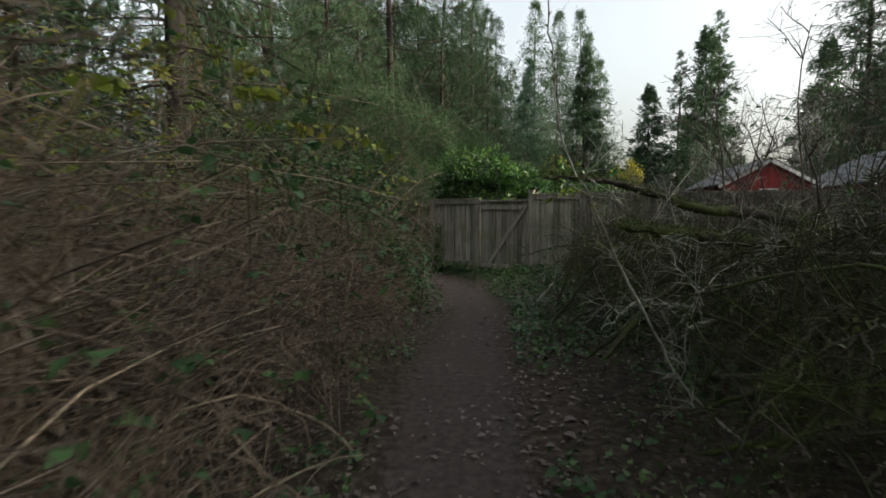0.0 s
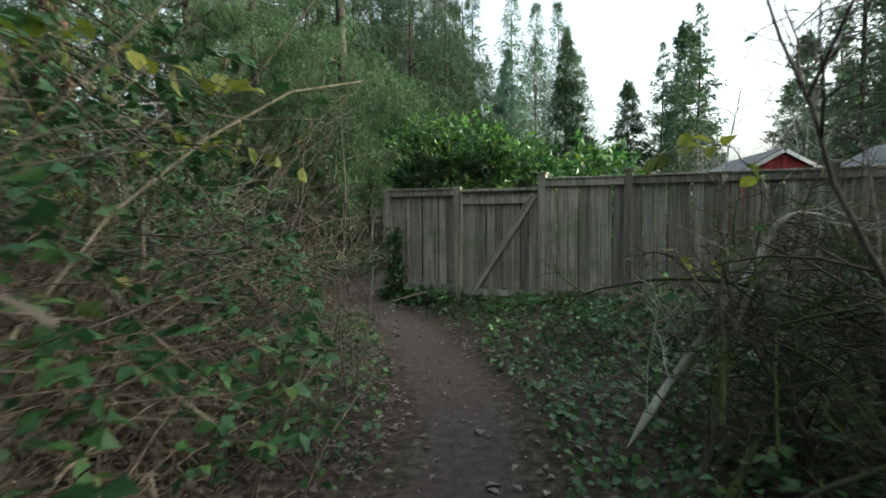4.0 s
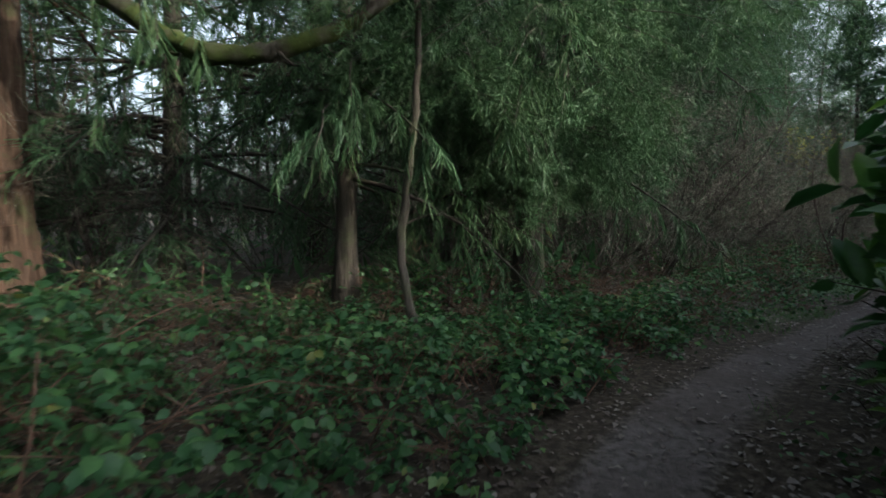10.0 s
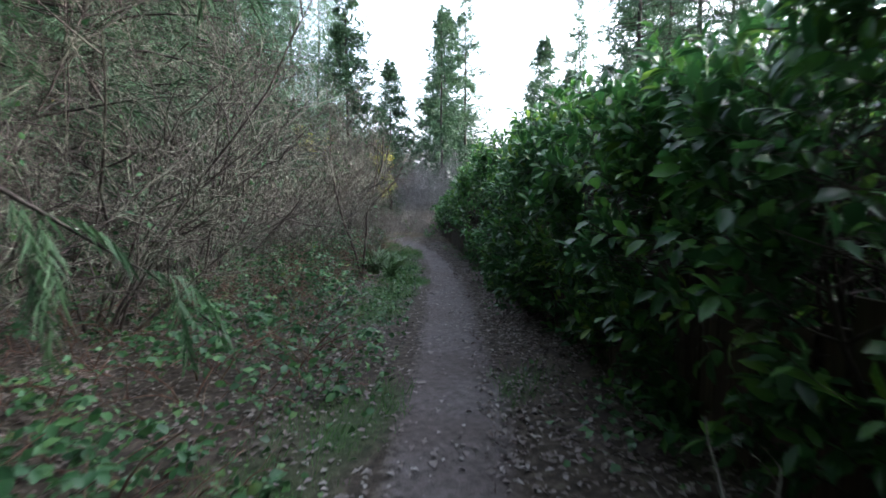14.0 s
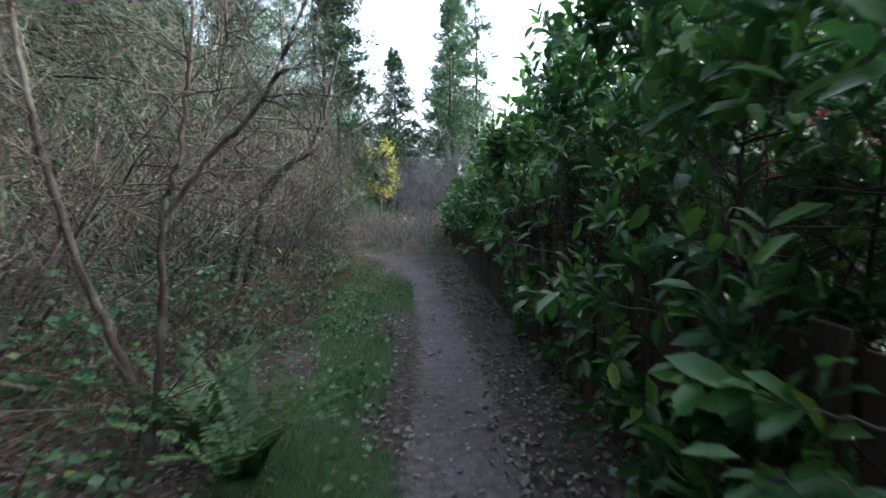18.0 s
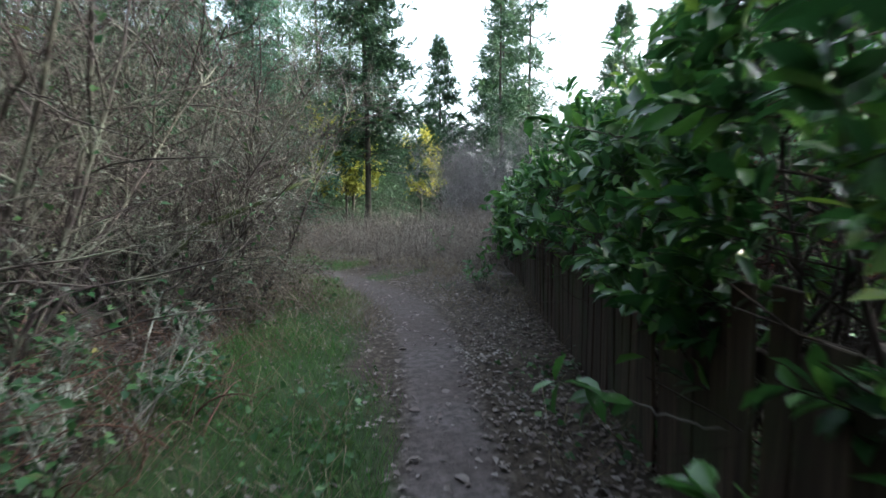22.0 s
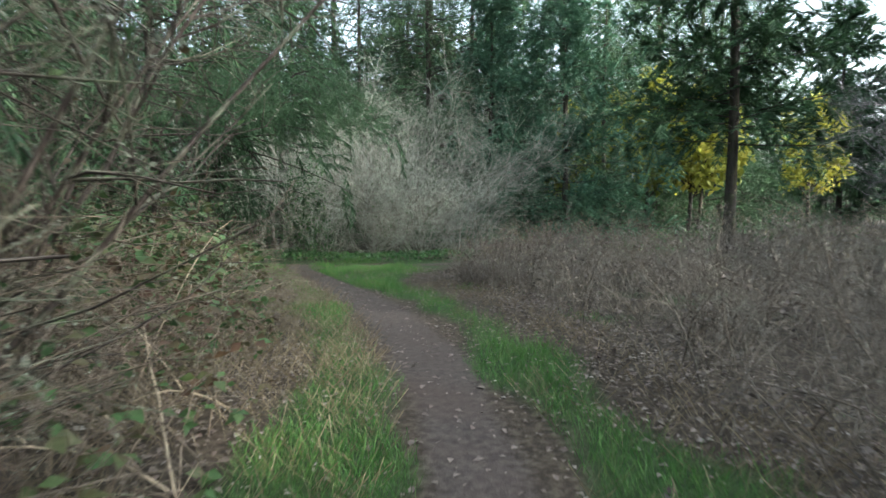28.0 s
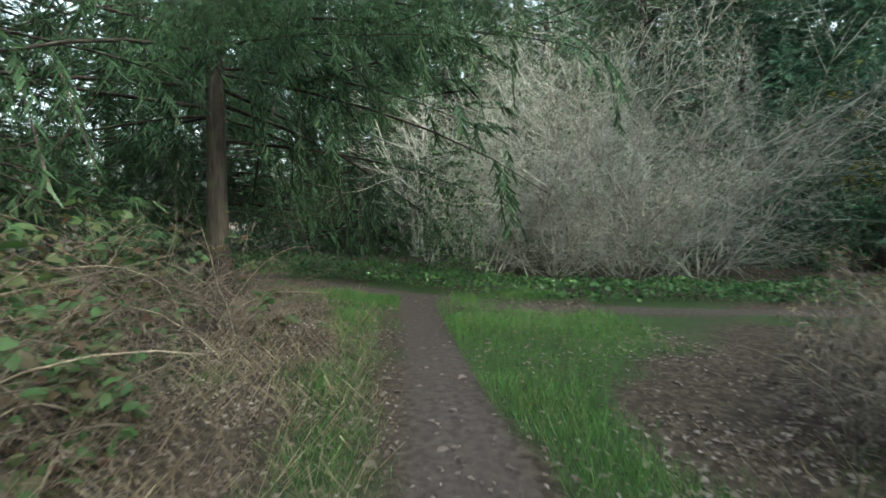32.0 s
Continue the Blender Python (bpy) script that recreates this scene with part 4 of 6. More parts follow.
# field of dry weeds
for i, (x, y, rx, ry, h) in enumerate([(14.1, 41.2, 1.6, 1.6, 0.9), (13.9, 44.0, 1.7, 1.6, 1.1), (13.2, 46.8, 1.7, 1.6, 1.15), (12.0, 49.6, 1.6, 1.5, 1.1), (16.9, 42.6, 1.8, 1.8, 1.15), (16.8, 46, 1.9, 1.9, 1.25), (15.4, 49.6, 1.9, 1.9, 1.2), (13.6, 52.4, 1.8, 1.8, 1.1), (20, 45, 2.2, 2.2, 1.3), (20, 49.6, 2.3, 2.3, 1.3), (17.6, 53.6, 2.3, 2.3, 1.3), (23.5, 52.5, 2.8, 2.8, 1.4), (21, 57.5, 2.8, 2.8, 1.3), (15.5, 40.0, 1.3, 1.2, 0.6), (11.3, 52.2, 1.3, 1.3, 0.8), (12.6, 54.6, 1.3, 1.3, 0.85), (10.9, 50.4, 1.1, 1.0, 0.8)]):
    bramble("weed_thicket", x, y, rx, ry, h, R(500 + i), "dry grey-brown weeds and thin dead stalks", 140, 420, M_WEEDLEAF, M_WEED, clear=0.95, twigs=1.2, straight=0.45, leaf_len=0.05, low=0.1, heads=5 if x + y > 60 else 0)

# conifers
CED = "large conifer with long drooping boughs"
conifer("cedar_tree", -7.9, 17.3, 24, 6.0, 4.2, R(700), M_REDBARK, M_CEDAR, 5, -0.1, label="large conifer with red-brown bark and drooping boughs", furrow=0.16, trunk_r=0.5, spray=0.22, hang=0.3, subs=17, per=38, wide=0.18)
conifer("cedar_tree", -7.5, 24.8, 25, 5.5, 3.0, R(701), M_BARK, M_CEDAR, 5, -0.1, label="large ivy-clad conifer with drooping boughs", furrow=0.12, trunk_r=0.42, spray=0.34, hang=0.3, subs=13, per=28, wide=0.1)
conifer("cedar_tree", -3.6, 18.8, 15, 3.8, 1.8, R(704), M_BARK, M_CEDAR, 8, -0.12, label=CED, trunk_r=0.14, spray=0.18, hang=0.4, subs=16, per=38, wide=0.18, clear=True)
conifer("cedar_tree", -1.5, 21.0, 21, 4.6, 2.0, R(705), M_BARK, M_CEDAR, 7, -0.12, label=CED, trunk_r=0.2, spray=0.18, hang=0.45, subs=18, per=44, wide=0.2, clear=True)
conifer("cedar_tree", -5.9, 12.2, 20, 4.8, 4.0, R(706), M_BARK, M_CEDAR, 6, -0.1, label=CED, trunk_r=0.3, spray=0.2, hang=0.3, subs=17, per=38, wide=0.18, clear=True)
conifer("cedar_tree", -6.0, 6.5, 17, 4.2, 3.6, R(709), M_BARK, M_CEDAR, 6, -0.1, label=CED, trunk_r=0.26, spray=0.22, hang=0.3, subs=15, per=34, wide=0.18, clear=True)
conifer("fir_tree", -5.2, 57.0, 19, 7.6, 1.6, R(707), M_BARK, M_FIR, 9, -0.06, label="dark green fir with long low boughs", trunk_r=0.15, spray=0.2, hang=0.2, subs=18, per=56, wide=0.36, limb_r=0.45)
PINE = conifer("fir_tree", 13.2, 65.5, 22, 5.4, 0.3, R(708), M_BARK, M_PINE, 11, 0.02, label="broad blue-green pine with boughs to the ground", trunk_r=0.16, spray=0.2, subs=18, per=60, wide=0.5, limb_r=0.5)
copy_thing(PINE, pose(9.4, 68.0, 0, 0, 0, 140) @ Matrix.Scale(0.85, 4))
conifer("fir_tree", 18.6, 59.5, 22, 5.0, 3.9, R(722), M_BARK, M_FIR, 10, -0.03, label="tall dark fir standing alone beyond the dry weeds", trunk_r=0.2, spray=0.26, subs=16, per=56, wide=0.42, limb_r=0.6)
FAR = [conifer("fir_tree", x, y, h, r, f, R(710 + i), M_BARK, M_FIR, 10, -0.05, label="tall dark green fir", trunk_r=0.2, spray=0.38, subs=12, per=16, wide=0.26, limb_r=0.5, fine=False) for i, (x, y, h, r, f) in enumerate([(8.0, 73, 30, 8.5, 0.6), (3.0, 76, 26, 7.5, 0.4)])]
# single tall firs against the sky
conifer("fir_tree", 1.6, 52.0, 19, 7.4, 2.6, R(723), M_BARK, M_FIR, 9, -0.07, label="dark green fir with long boughs reaching over the trail", trunk_r=0.18, spray=0.2, hang=0.2, subs=18, per=46, wide=0.34, limb_r=0.6, clear=True)
TALL = conifer("fir_tree", 55, 99, 40, 12.5, 2.0, R(715), M_BARK, M_FIR, 4.6, -0.03, label="tall broad fir standing against the sky", trunk_r=0.4, spray=1.0, subs=14, per=30, wide=0.34, limb_r=0.7, fine=False)
THIN = conifer("fir_tree", 48.2, 83.0, 36, 7.5, 2.0, R(716), M_BARK, M_FIR, 2.2, -0.05, label="tall sparse fir with short level branches", trunk_r=0.32, spray=0.8, subs=12, per=16, wide=0.32, limb_r=1.0, fine=False)
for x, y, s, k in [(66, 76, 1.0, 1), (62, 60, 1.05, 0), (74, 92, 0.9, 0), (35.5, 70.5, 0.7, 1), (58, 47, 0.85, 1), (83, 75, 0.9, 1), (46, 104, 0.75, 0), (90, 100, 0.85, 0)]:
    copy_thing((TALL, THIN)[k], pose(x, y, 0, 0, 0, x * 31 % 360) @ Matrix.Scale(s, 4))
MID = conifer("fir_tree", -13, 53, 21, 6.4, 0.8, R(720), M_BARK, M_FIR, 9, -0.06, label="dark green fir in the woods", trunk_r=0.18, spray=0.2, hang=0.15, subs=12, per=30, wide=0.36)
DIM = conifer("fir_tree", -12, 32, 22, 6.2, 1.2, R(721), M_BARK, M_FIR, 8, -0.07, label="dark green fir in the dim woods", trunk_r=0.2, spray=0.26, hang=0.15, subs=13, per=38, wide=0.17)


def near_tree(x, y):
    return (x, y) in ((5, 74), (-1, 72), (-7, 68), (-11, 61), (-3, 48), (-4, 62.5), (2, 68), (-8, 59))


rnd = random.Random(5)
# firs from (9.0, -2.0) to (-8.2, 1.6) are unseen, added to shade the start
for x, y, s in [(5, 74, 1.5), (-1, 72, 1.4), (-7, 68, 1.3), (26.5, 88, 1.2), (-9, 51, 1.0), (-8, 59, 1.0), (-4, 62.5, 0.9), (-2, 66, 1.0), (2, 68, 1.0), (5.8, 68.5, 1.0), (-12, 57, 1.0), (-6.5, 48, 0.9), (-15, 50, 1.1), (-3.5, 71, 1.2), (-14, 63, 1.1), (3.0, 33.5, 0.8), (4.4, 36.8, 0.8), (1.0, 30.6, 0.8), (5.6, 41.0, 0.75), (-11, 61, 1.0), (-11, 45, 1.0), (-8.5, 38, 1.1), (-14, 9.5, 1.05), (-9, 3, 1.0), (-13, -1, 1.1),
                (8, 82, 1.2), (2, 78, 1.1), (14, 84, 1.1), (-4, 33, 0.9), (-3.4, 26.5, 0.85), (-1.9, 29.6, 0.9), (-0.6, 32.6, 0.95), (1.2, 35.4, 0.9), (2.6, 38.4, 0.9), (3.6, 41.4, 0.9), (-6.5, 30.5, 1.0), (0.6, 46, 0.9), (9.0, -2.0, 0.9), (10.5, 2.0, 1.0), (7.0, -6.5, 1.0), (1.5, -11.0, 1.0), (-5.0, -8.5, 0.9), (-8.0, -3.0, 1.0), (-8.2, 1.6, 0.9), (2.0, 43, 0.8), (-3, 48, 1.0), (-1.5, 39.5, 0.9), (-11, 14, 0.9), (-17, 16, 1.1), (-8.5, 21, 1.0), (-10.0, 10.5, 1.0), (-13.5, 20.5, 1.0), (-18.5, 23, 1.1), (-23, 27, 1.2), (-20, 18, 1.1), (18, 85, 1.2), (22.5, 87, 1.25), (29, 91, 1.2), (25, 96, 1.3), (34, 99, 1.1), (15.8, 70.5, 0.75)]:
    copy_thing((MID if near_tree(x, y) else DIM) if x < 8 and y < 80 else rnd.choice(FAR), pose(x, y, 0, 0, 0, rnd.uniform(0, 360)) @ Matrix.Scale(s * rnd.uniform(0.92, 1.08), 4))
# unseen firs added behind the houses to block the low sun, lower in one gap
for k in range(30):
    x, y = 44 + 9 * (k % 2) + rnd.uniform(-2, 2), -46 + k * 3.4 + rnd.uniform(-1, 1)
    copy_thing(DIM, pose(x, y, 0, 0, 0, rnd.uniform(0, 360)) @ Matrix.Scale(0.85 if -4 < y < 5 else rnd.uniform(1.5, 1.75), 4))


def far_woods():
    """The woods beyond: trunks, boughs and undergrowth too far off to tell apart."""
    rng = R(77)
    n = 5200
    x, y = rng.uniform(-60, 26, n), rng.uniform(-40, 130, n)
    x[:1500], y[:1500] = rng.uniform(-24, 17, 1500), rng.uniform(70, 96, 1500)
    a, b = trail_dist(x, y)
    thin = (x < -9) & (y > 18) & (y < 70)
    keep = (b > 9) & (np.abs(a) > np.where(a < 0, 15, 24)) & (np.abs(a) < np.where(thin, 46, 62)) & ~((x > 2) & (y < 68)) & ~((x > 17) & (y < 96)) & (rng.uniform(0, 1, n) < np.where(thin, 0.8, 1.0))
    x, y = np.concatenate([x[keep][:170], x[keep][-420:]]), np.concatenate([y[keep][:170], y[keep][-420:]])
    # a low belt behind the gardens
    x, y = np.concatenate([x, rng.uniform(26, 120, 150)]), np.concatenate([y, rng.uniform(108, 140, 150)])
    k = len(x)
    h = rng.uniform(10, 22, k) * np.where(x > 26, 0.8, 1.0)
    line = stems(np.stack([x, y, np.zeros(k)], 1), np.tile([0, 0, 1.0], (k, 1)), h, 0.015, 0, 4, rng)
    tv, tf = tubes(line, rng.uniform(0.05, 0.14, k), 0.02, 5)
    tagged(stuff(part_np("far_trunks", tv, tf, M_BARK)), "dim trunks of the woods beyond", "woods", kind="stuff")
    c, d = along(line, 30, 0.08, 1.0, rng)
    hh = np.repeat(h, 30)
    az = rng.uniform(0, 2 * math.pi, len(c))
    ln = (1.03 - c[:, 2] / hh) * rng.uniform(1.6, 3.6, len(c)) + 0.2
    boughs = stems(c, np.stack([np.cos(az), np.sin(az), rng.normal(0.05, 0.12, len(c))], 1), ln, 0.05, -0.08, 4, rng)
    c, d = along(boughs, 13, 0.05, 1.0, rng)
    side = unit(np.cross(d, np.array([0, 0, 1.0]))) * np.sign(rng.uniform(-1, 1, len(d)))[:, None]
    ln = rng.uniform(0.25, 0.7, len(c))
    tagged(stuff(part_np("far_foliage", *blades(c, d * 0.7 + side * 0.7 + np.array([0, 0, -0.25]), ln, ln * 0.3, rng, 0.1, rng.normal(size=c.shape), "needle"), M_FIR)), "dark evergreen boughs of the woods beyond", "woods", kind="stuff")
    # undergrowth under the trees
    n = 26000
    x, y = rng.uniform(-40, 30, n), rng.uniform(-20, 95, n)
    a, b = trail_dist(x, y)
    keep = (a < -3.6) & (a > -30) & (b > 5) | (a < -4) & (y > 62) | (y > 64) & (b > 4)
    x, y = x[keep], y[keep]
    c = np.stack([x, y, rng.uniform(0, 1.1, len(x)) * (0.6 + 0.6 * vnoise(x, y, 3.0, 2))], 1)
    d = rng.normal(size=c.shape) + np.array([0, 0, 0.5])
    ln = rng.uniform(0.25, 0.7, len(c))
    tagged(stuff(part_np("undergrowth", *blades(c, d, ln, ln * 0.22, rng, 0.1), M_BRAMBLE)), "low green undergrowth under the trees", "undergrowth", kind="stuff")


far_woods()


# ---- ground cover ----
def near_points(per_m2, lo, hi, y0, y1, rng, side=0):
    """Random plan points between lo and hi metres from the trail, with the signed distance."""
    seg = np.diff(TRAIL_S, axis=0)
    ok = (TRAIL_S[:-1, 1] > y0) & (TRAIL_S[:-1, 1] < y1)
    ln = np.linalg.norm(seg, axis=1) * ok
    n = int(per_m2 * ln.sum() * 2 * (hi - lo))
    i = rng.choice(len(seg), n, p=ln / ln.sum())
    a = rng.uniform(lo, hi, n) * (np.sign(rng.uniform(-1, 1, n)) if not side else side)
    t = unit(seg)[i]
    p = TRAIL_S[i] + seg[i] * rng.uniform(0, 1, n)[:, None] + np.stack([t[:, 1], -t[:, 0]], 1) * a[:, None]
    return p[:, 0], p[:, 1], a


def lay(x, y, rng, lift=0.012, tilt=0.25):
    c = np.stack([x, y, ground_z(x, y) + lift], 1)
    az = rng.uniform(0, 2 * math.pi, len(x))
    return c, np.stack([np.cos(az), np.sin(az), rng.normal(0.03, tilt, len(x))], 1)


def flat(n, rng, s=0.22):
    return rng.normal(0, s, (n, 3)) + np.array([0, 0, 1.0])


def ground_cover():
    rng = R(88)
    # fallen leaves
    x, y, a = near_points(360, 0.0, 2.8, -3, 56, rng)
    dens = np.where(np.abs(a) < 0.4, np.where((y > 16) & (y < 36), 0.3, 0.14), np.where(np.abs(a) < 0.8, 0.5, 0.95)) * (1 - 0.75 * grass_mask(x, y)) * (0.7 + 0.6 * vnoise(x, y, 0.8, 1))
    dens = dens * np.where((a > 0.6) & (y < 13), 0.3, 1.0)
    k = rng.uniform(0, 1, len(x)) < dens
    x, y = x[k], y[k]
    c, d = lay(x, y, rng, 0.012, 0.1)
    ln = rng.uniform(0.022, 0.07, len(x))
    tagged(part_np("leaf_litter", *blades(c, d, ln, ln * 0.62, rng, 0.14, flat(len(x), rng), "leaf"), M_DEAD), "brown and grey fallen leaves on the forest floor", "leaf litter", kind="stuff")
    x, y, a = near_points(130, 2.8, 7.5, 8, 44, rng, -1)
    c, d = lay(x, y, rng, 0.015, 0.12)
    ln = rng.uniform(0.04, 0.1, len(x))
    tagged(part_np("thicket_litter", *blades(c, d, ln, ln * 0.62, rng, 0.14, flat(len(x), rng), "leaf"), M_DEAD), "brown fallen leaves under the thickets", "leaf litter", kind="stuff")
    # larger pale leaves blown against the foot of the hedge
    x, y, a = near_points(210, 0.2, 1.6, 19, 36, rng, 1)
    k = rng.uniform(0, 1, len(x)) < 0.55 + 0.5 * vnoise(x, y, 0.7, 2)
    x, y = x[k], y[k]
    c, d = lay(x, y, rng, 0.02, 0.16)
    ln = rng.uniform(0.028, 0.07, len(x))
    tagged(part_np("hedge_litter", *blades(c, d, ln, ln * 0.5, rng, 0.2, flat(len(x), rng, 0.45), "leaf"), M_DEAD), "pale dead laurel leaves along the foot of the hedge", "leaf litter", kind="stuff")
    # grass
    x, y, a = near_points(1300, 0.3, 2.6, 16, 57, rng)
    k = rng.uniform(0, 1, len(x)) < (grass_mask(x, y) - 0.25) * 1.3
    x, y = x[k], y[k]
    c, d = lay(x, y, rng, 0)
    d = d * np.array([0.55, 0.55, 0]) + np.array([0, 0, 1.0])
    ln = rng.uniform(0.03, 0.11, len(x)) * (1 + 0.6 * vnoise(x, y, 0.7, 4)) * np.where(y > 30, 1.35, 1.0)
    tagged(part_np("grass", *blades(c, d, ln, 0.006, rng, 0, rng.normal(size=c.shape), "needle"), M_GRASS), "short green grass on the verges of the trail", "grass", kind="stuff")
    # long dry grass at the bends
    x, y, a = near_points(420, 0.5, 2.4, 30, 54, rng)
    w = np.maximum(np.exp(-((x - 7.2) ** 2 + (y - 49) ** 2) / 3.0), np.exp(-((x - 9.3) ** 2 + (y - 45.2) ** 2) / 2.5) * 0.8) * (a < 0) + 0.5 * np.exp(-(a - 1.6) ** 2 / 0.1) * (a > 0) * (y < 50) + (0.3 * (vnoise(x, y, 0.8, 1) > 0.2) + 0.35 * (vnoise(x, y, 0.5, 2) > 0.1) * (y > 38)) * ((a < 0) | (y < 44)) + 0.4 * (a < -0.6) * (y > 32) * (y < 48) * (vnoise(x, y, 0.6, 3) > -0.15)
    k = rng.uniform(0, 1, len(x)) < w
    x, y = x[k], y[k]
    c, d = lay(x, y, rng, 0)
    d = d * np.array([0.9, 0.9, 0]) + np.array([0, 0, 0.9])
    tagged(part_np("dry_grass", *blades(c, d, rng.uniform(0.1, 0.3, len(x)), 0.005, rng, 0, rng.normal(size=c.shape), "needle"), M_STRAW), "long pale dry grass beside the trail", "grass", kind="stuff")
    # ivy and low green leaves
    x, y, a = near_points(480, 0.5, 2.8, 0, 34, rng)
    w = np.clip(0.5 + 1.1 * vnoise(x, y, 0.9, 3), 0, 1) * np.where((a > 0) & (y > 12), np.clip((a - 0.45) * 1.3, 0, 1), 0.85) * np.where(y < 4, 0.7, 1)
    w = np.where((a > 0.7) & (y > 5) & (y < 13), np.maximum(w, 0.75), w)
    k = rng.uniform(0, 1, len(x)) < w * np.where(y < 13, 1.0, np.where(a < 0, 0.4, 0.8))
    x, y = x[k], y[k]
    c, d = lay(x, y, rng, 0.03, 0.35)
    c[:, 2] += rng.exponential(0.05, len(x))
    ln = rng.uniform(0.035, 0.08, len(x))
    tagged(part_np("ground_ivy", *blades(c, d, ln, ln * 0.8, rng, 0.1, None, "leaf"), M_IVY), "low dark green ivy and seedlings on the ground", "ivy", kind="stuff")
    # ivy strip past the cross trail
    n = 60000
    x, y = rng.uniform(-6, 20, n), rng.uniform(53, 66, n)
    b = to_line(x, y, CROSS_S)
    k = (b < -0.6) & (b > -3.2) & (rng.uniform(0, 1, n) < 0.9)
    x, y = x[k], y[k]
    c, d = lay(x, y, rng, 0.05, 0.35)
    c[:, 2] += rng.uniform(0, 0.22, len(x)) * (0.7 + 0.5 * vnoise(x, y, 0.8, 2))
    ln = rng.uniform(0.06, 0.12, len(x))
    tagged(part_np("ivy_strip", *blades(c, d, ln, ln * 0.85, rng, 0.1, None, "leaf"), M_IVY), "bed of bright green ivy beyond the crossing trail", "ivy", kind="stuff")


ground_cover()


# ---- single things ----
M_REDWALL = weathered_wood("red_painted_boards", (0.2, 0.028, 0.03), (0.32, 0.05, 0.05), (0.16, 0.04, 0.035))
M_WHITE = weathered_wood("white_painted_trim", (0.6, 0.6, 0.6), (0.8, 0.8, 0.8), (0.6, 0.62, 0.58))
M_ROOF = woody("grey_shingles", (0.09, 0.09, 0.1), (0.2, 0.2, 0.21), (0.1, 0.12, 0.06), 0.2, (4, 4, 4), 0.01)
M_GLASS, _nt, _p = node_mat("window_glass")
_p.inputs["Base Color"].default_value, _p.inputs["Roughness"].default_value = (0.03, 0.035, 0.04, 1), 0.08


def limb(name, pts, r0, r1, mat, label="", category="branch", parent=None, sides=9, rough=0.12, seed=1, twigs=0, tmat=None, twig_len=0.6, droop=0.0, moss=0):
    """A limb through the points, knobbly, with side twigs and tufts of moss."""
    p = smooth_line(np.array(pts, float), 7)
    rng = R(seed)
    p[1:-1] += rng.normal(0, 0.006, (len(p) - 2, 3))
    ob = thing(name, *p[0], 0, label, category) if parent is None else parent
    q = (p - p[0])[None] if parent is None else p[None]
    v, f = tubes(q, r0, r1, sides)
    ring = np.repeat(q[0], sides, 0)
    v = ring + (v - ring) * (1 + rng.normal(0, rough, (len(v), 1)))
    v[:sides], v[-sides:] = q[0, 0], q[0, -1]
    part_np("wood", v, f, mat, ob, smooth=True)
    if twigs:
        s1 = grow(q, twigs, 0.05, 1, twig_len, 0.6, droop, 0.16, 5, rng)
        s2 = grow(s1, 6, 0.1, 1, twig_len * 0.45, 0.6, droop, 0.2, 3, rng)
        s3 = grow(s2, 4, 0.1, 1, twig_len * 0.2, 0.6, droop, 0.2, 2, rng)
        for w in s1[:6]:
            part_np("side_branch", *tubes(w[None], max(0.006, r0 * 0.22), 0.003, 5), tmat or mat, ob)
        stuff(part_np("twig_work", *join(tubes(s1[5:], max(0.005, r0 * 0.2), 0.003, 3), tubes(s2, 0.004, 0.002, 3), twig_quads(s3, 0.004, rng)), tmat or mat, ob))
    if moss:
        c, d = along(q, moss, 0.0, 1.0, rng)
        n = unit(rng.normal(size=c.shape) + np.array([0, 0, 0.9]))
        ln = rng.uniform(0.015, 0.045, len(c))
        stuff(part_np("moss", *blades(c + n * (r0 + r1) * 0.45, n, ln, ln * 0.5, rng), M_MOSSTUFT, ob, "soft green moss and pale lichen tufts"))
    return ob


M_MOSSTUFT = foliage("moss_and_lichen", [(0.0, (0.06, 0.085, 0.02)), (0.6, (0.11, 0.14, 0.04)), (1.0, (0.3, 0.33, 0.22))], 0.85, 0.25)


def brush_pile():
    """Dead branches heaped right of the first stretch, mossy on top."""
    rng = R(900)
    for i in range(165):
        x, y = rng.uniform(1.5, 5.0), rng.uniform(0.0, 7.4)
        az = rng.uniform(-0.9, 0.9) + (math.pi if rng.uniform() < 0.5 else 0)
        ln = rng.uniform(1.3, 3.0)
        z0 = rng.uniform(0.05, 0.5)
        hh = 0.35 + 1.0 * np.clip((x - 1.3) / 2.0, 0, 1)
        z1 = min(z0 + rng.uniform(0.2, 1.3), hh + 0.35)
        dx, dy = math.cos(az) * ln, math.sin(az) * ln
        pts = np.array([(x - dx / 2, y - dy / 2, z0), (x - dx / 6, y - dy / 6, z0 + (z1 - z0) * 0.6 + 0.1), (x + dx / 6, y + dy / 6, z1), (x + dx / 2, y + dy / 2, z1 * 0.8)])
        pts[:, :2] += rng.normal(0, 0.1, (4, 2))
        if np.any(to_line(pts[:, 0], pts[:, 1], TRAIL_S) < 0.75):
            continue
        r = rng.uniform(0.006, 0.024)
        limb("fallen_branch", pts, r, r * 0.35, M_MOSSY if i % 9 else M_LICHEN, "dead mossy branch lying in a brush heap", "branch", seed=910 + i, twigs=13, twig_len=0.75, moss=60 if i % 3 else 25)


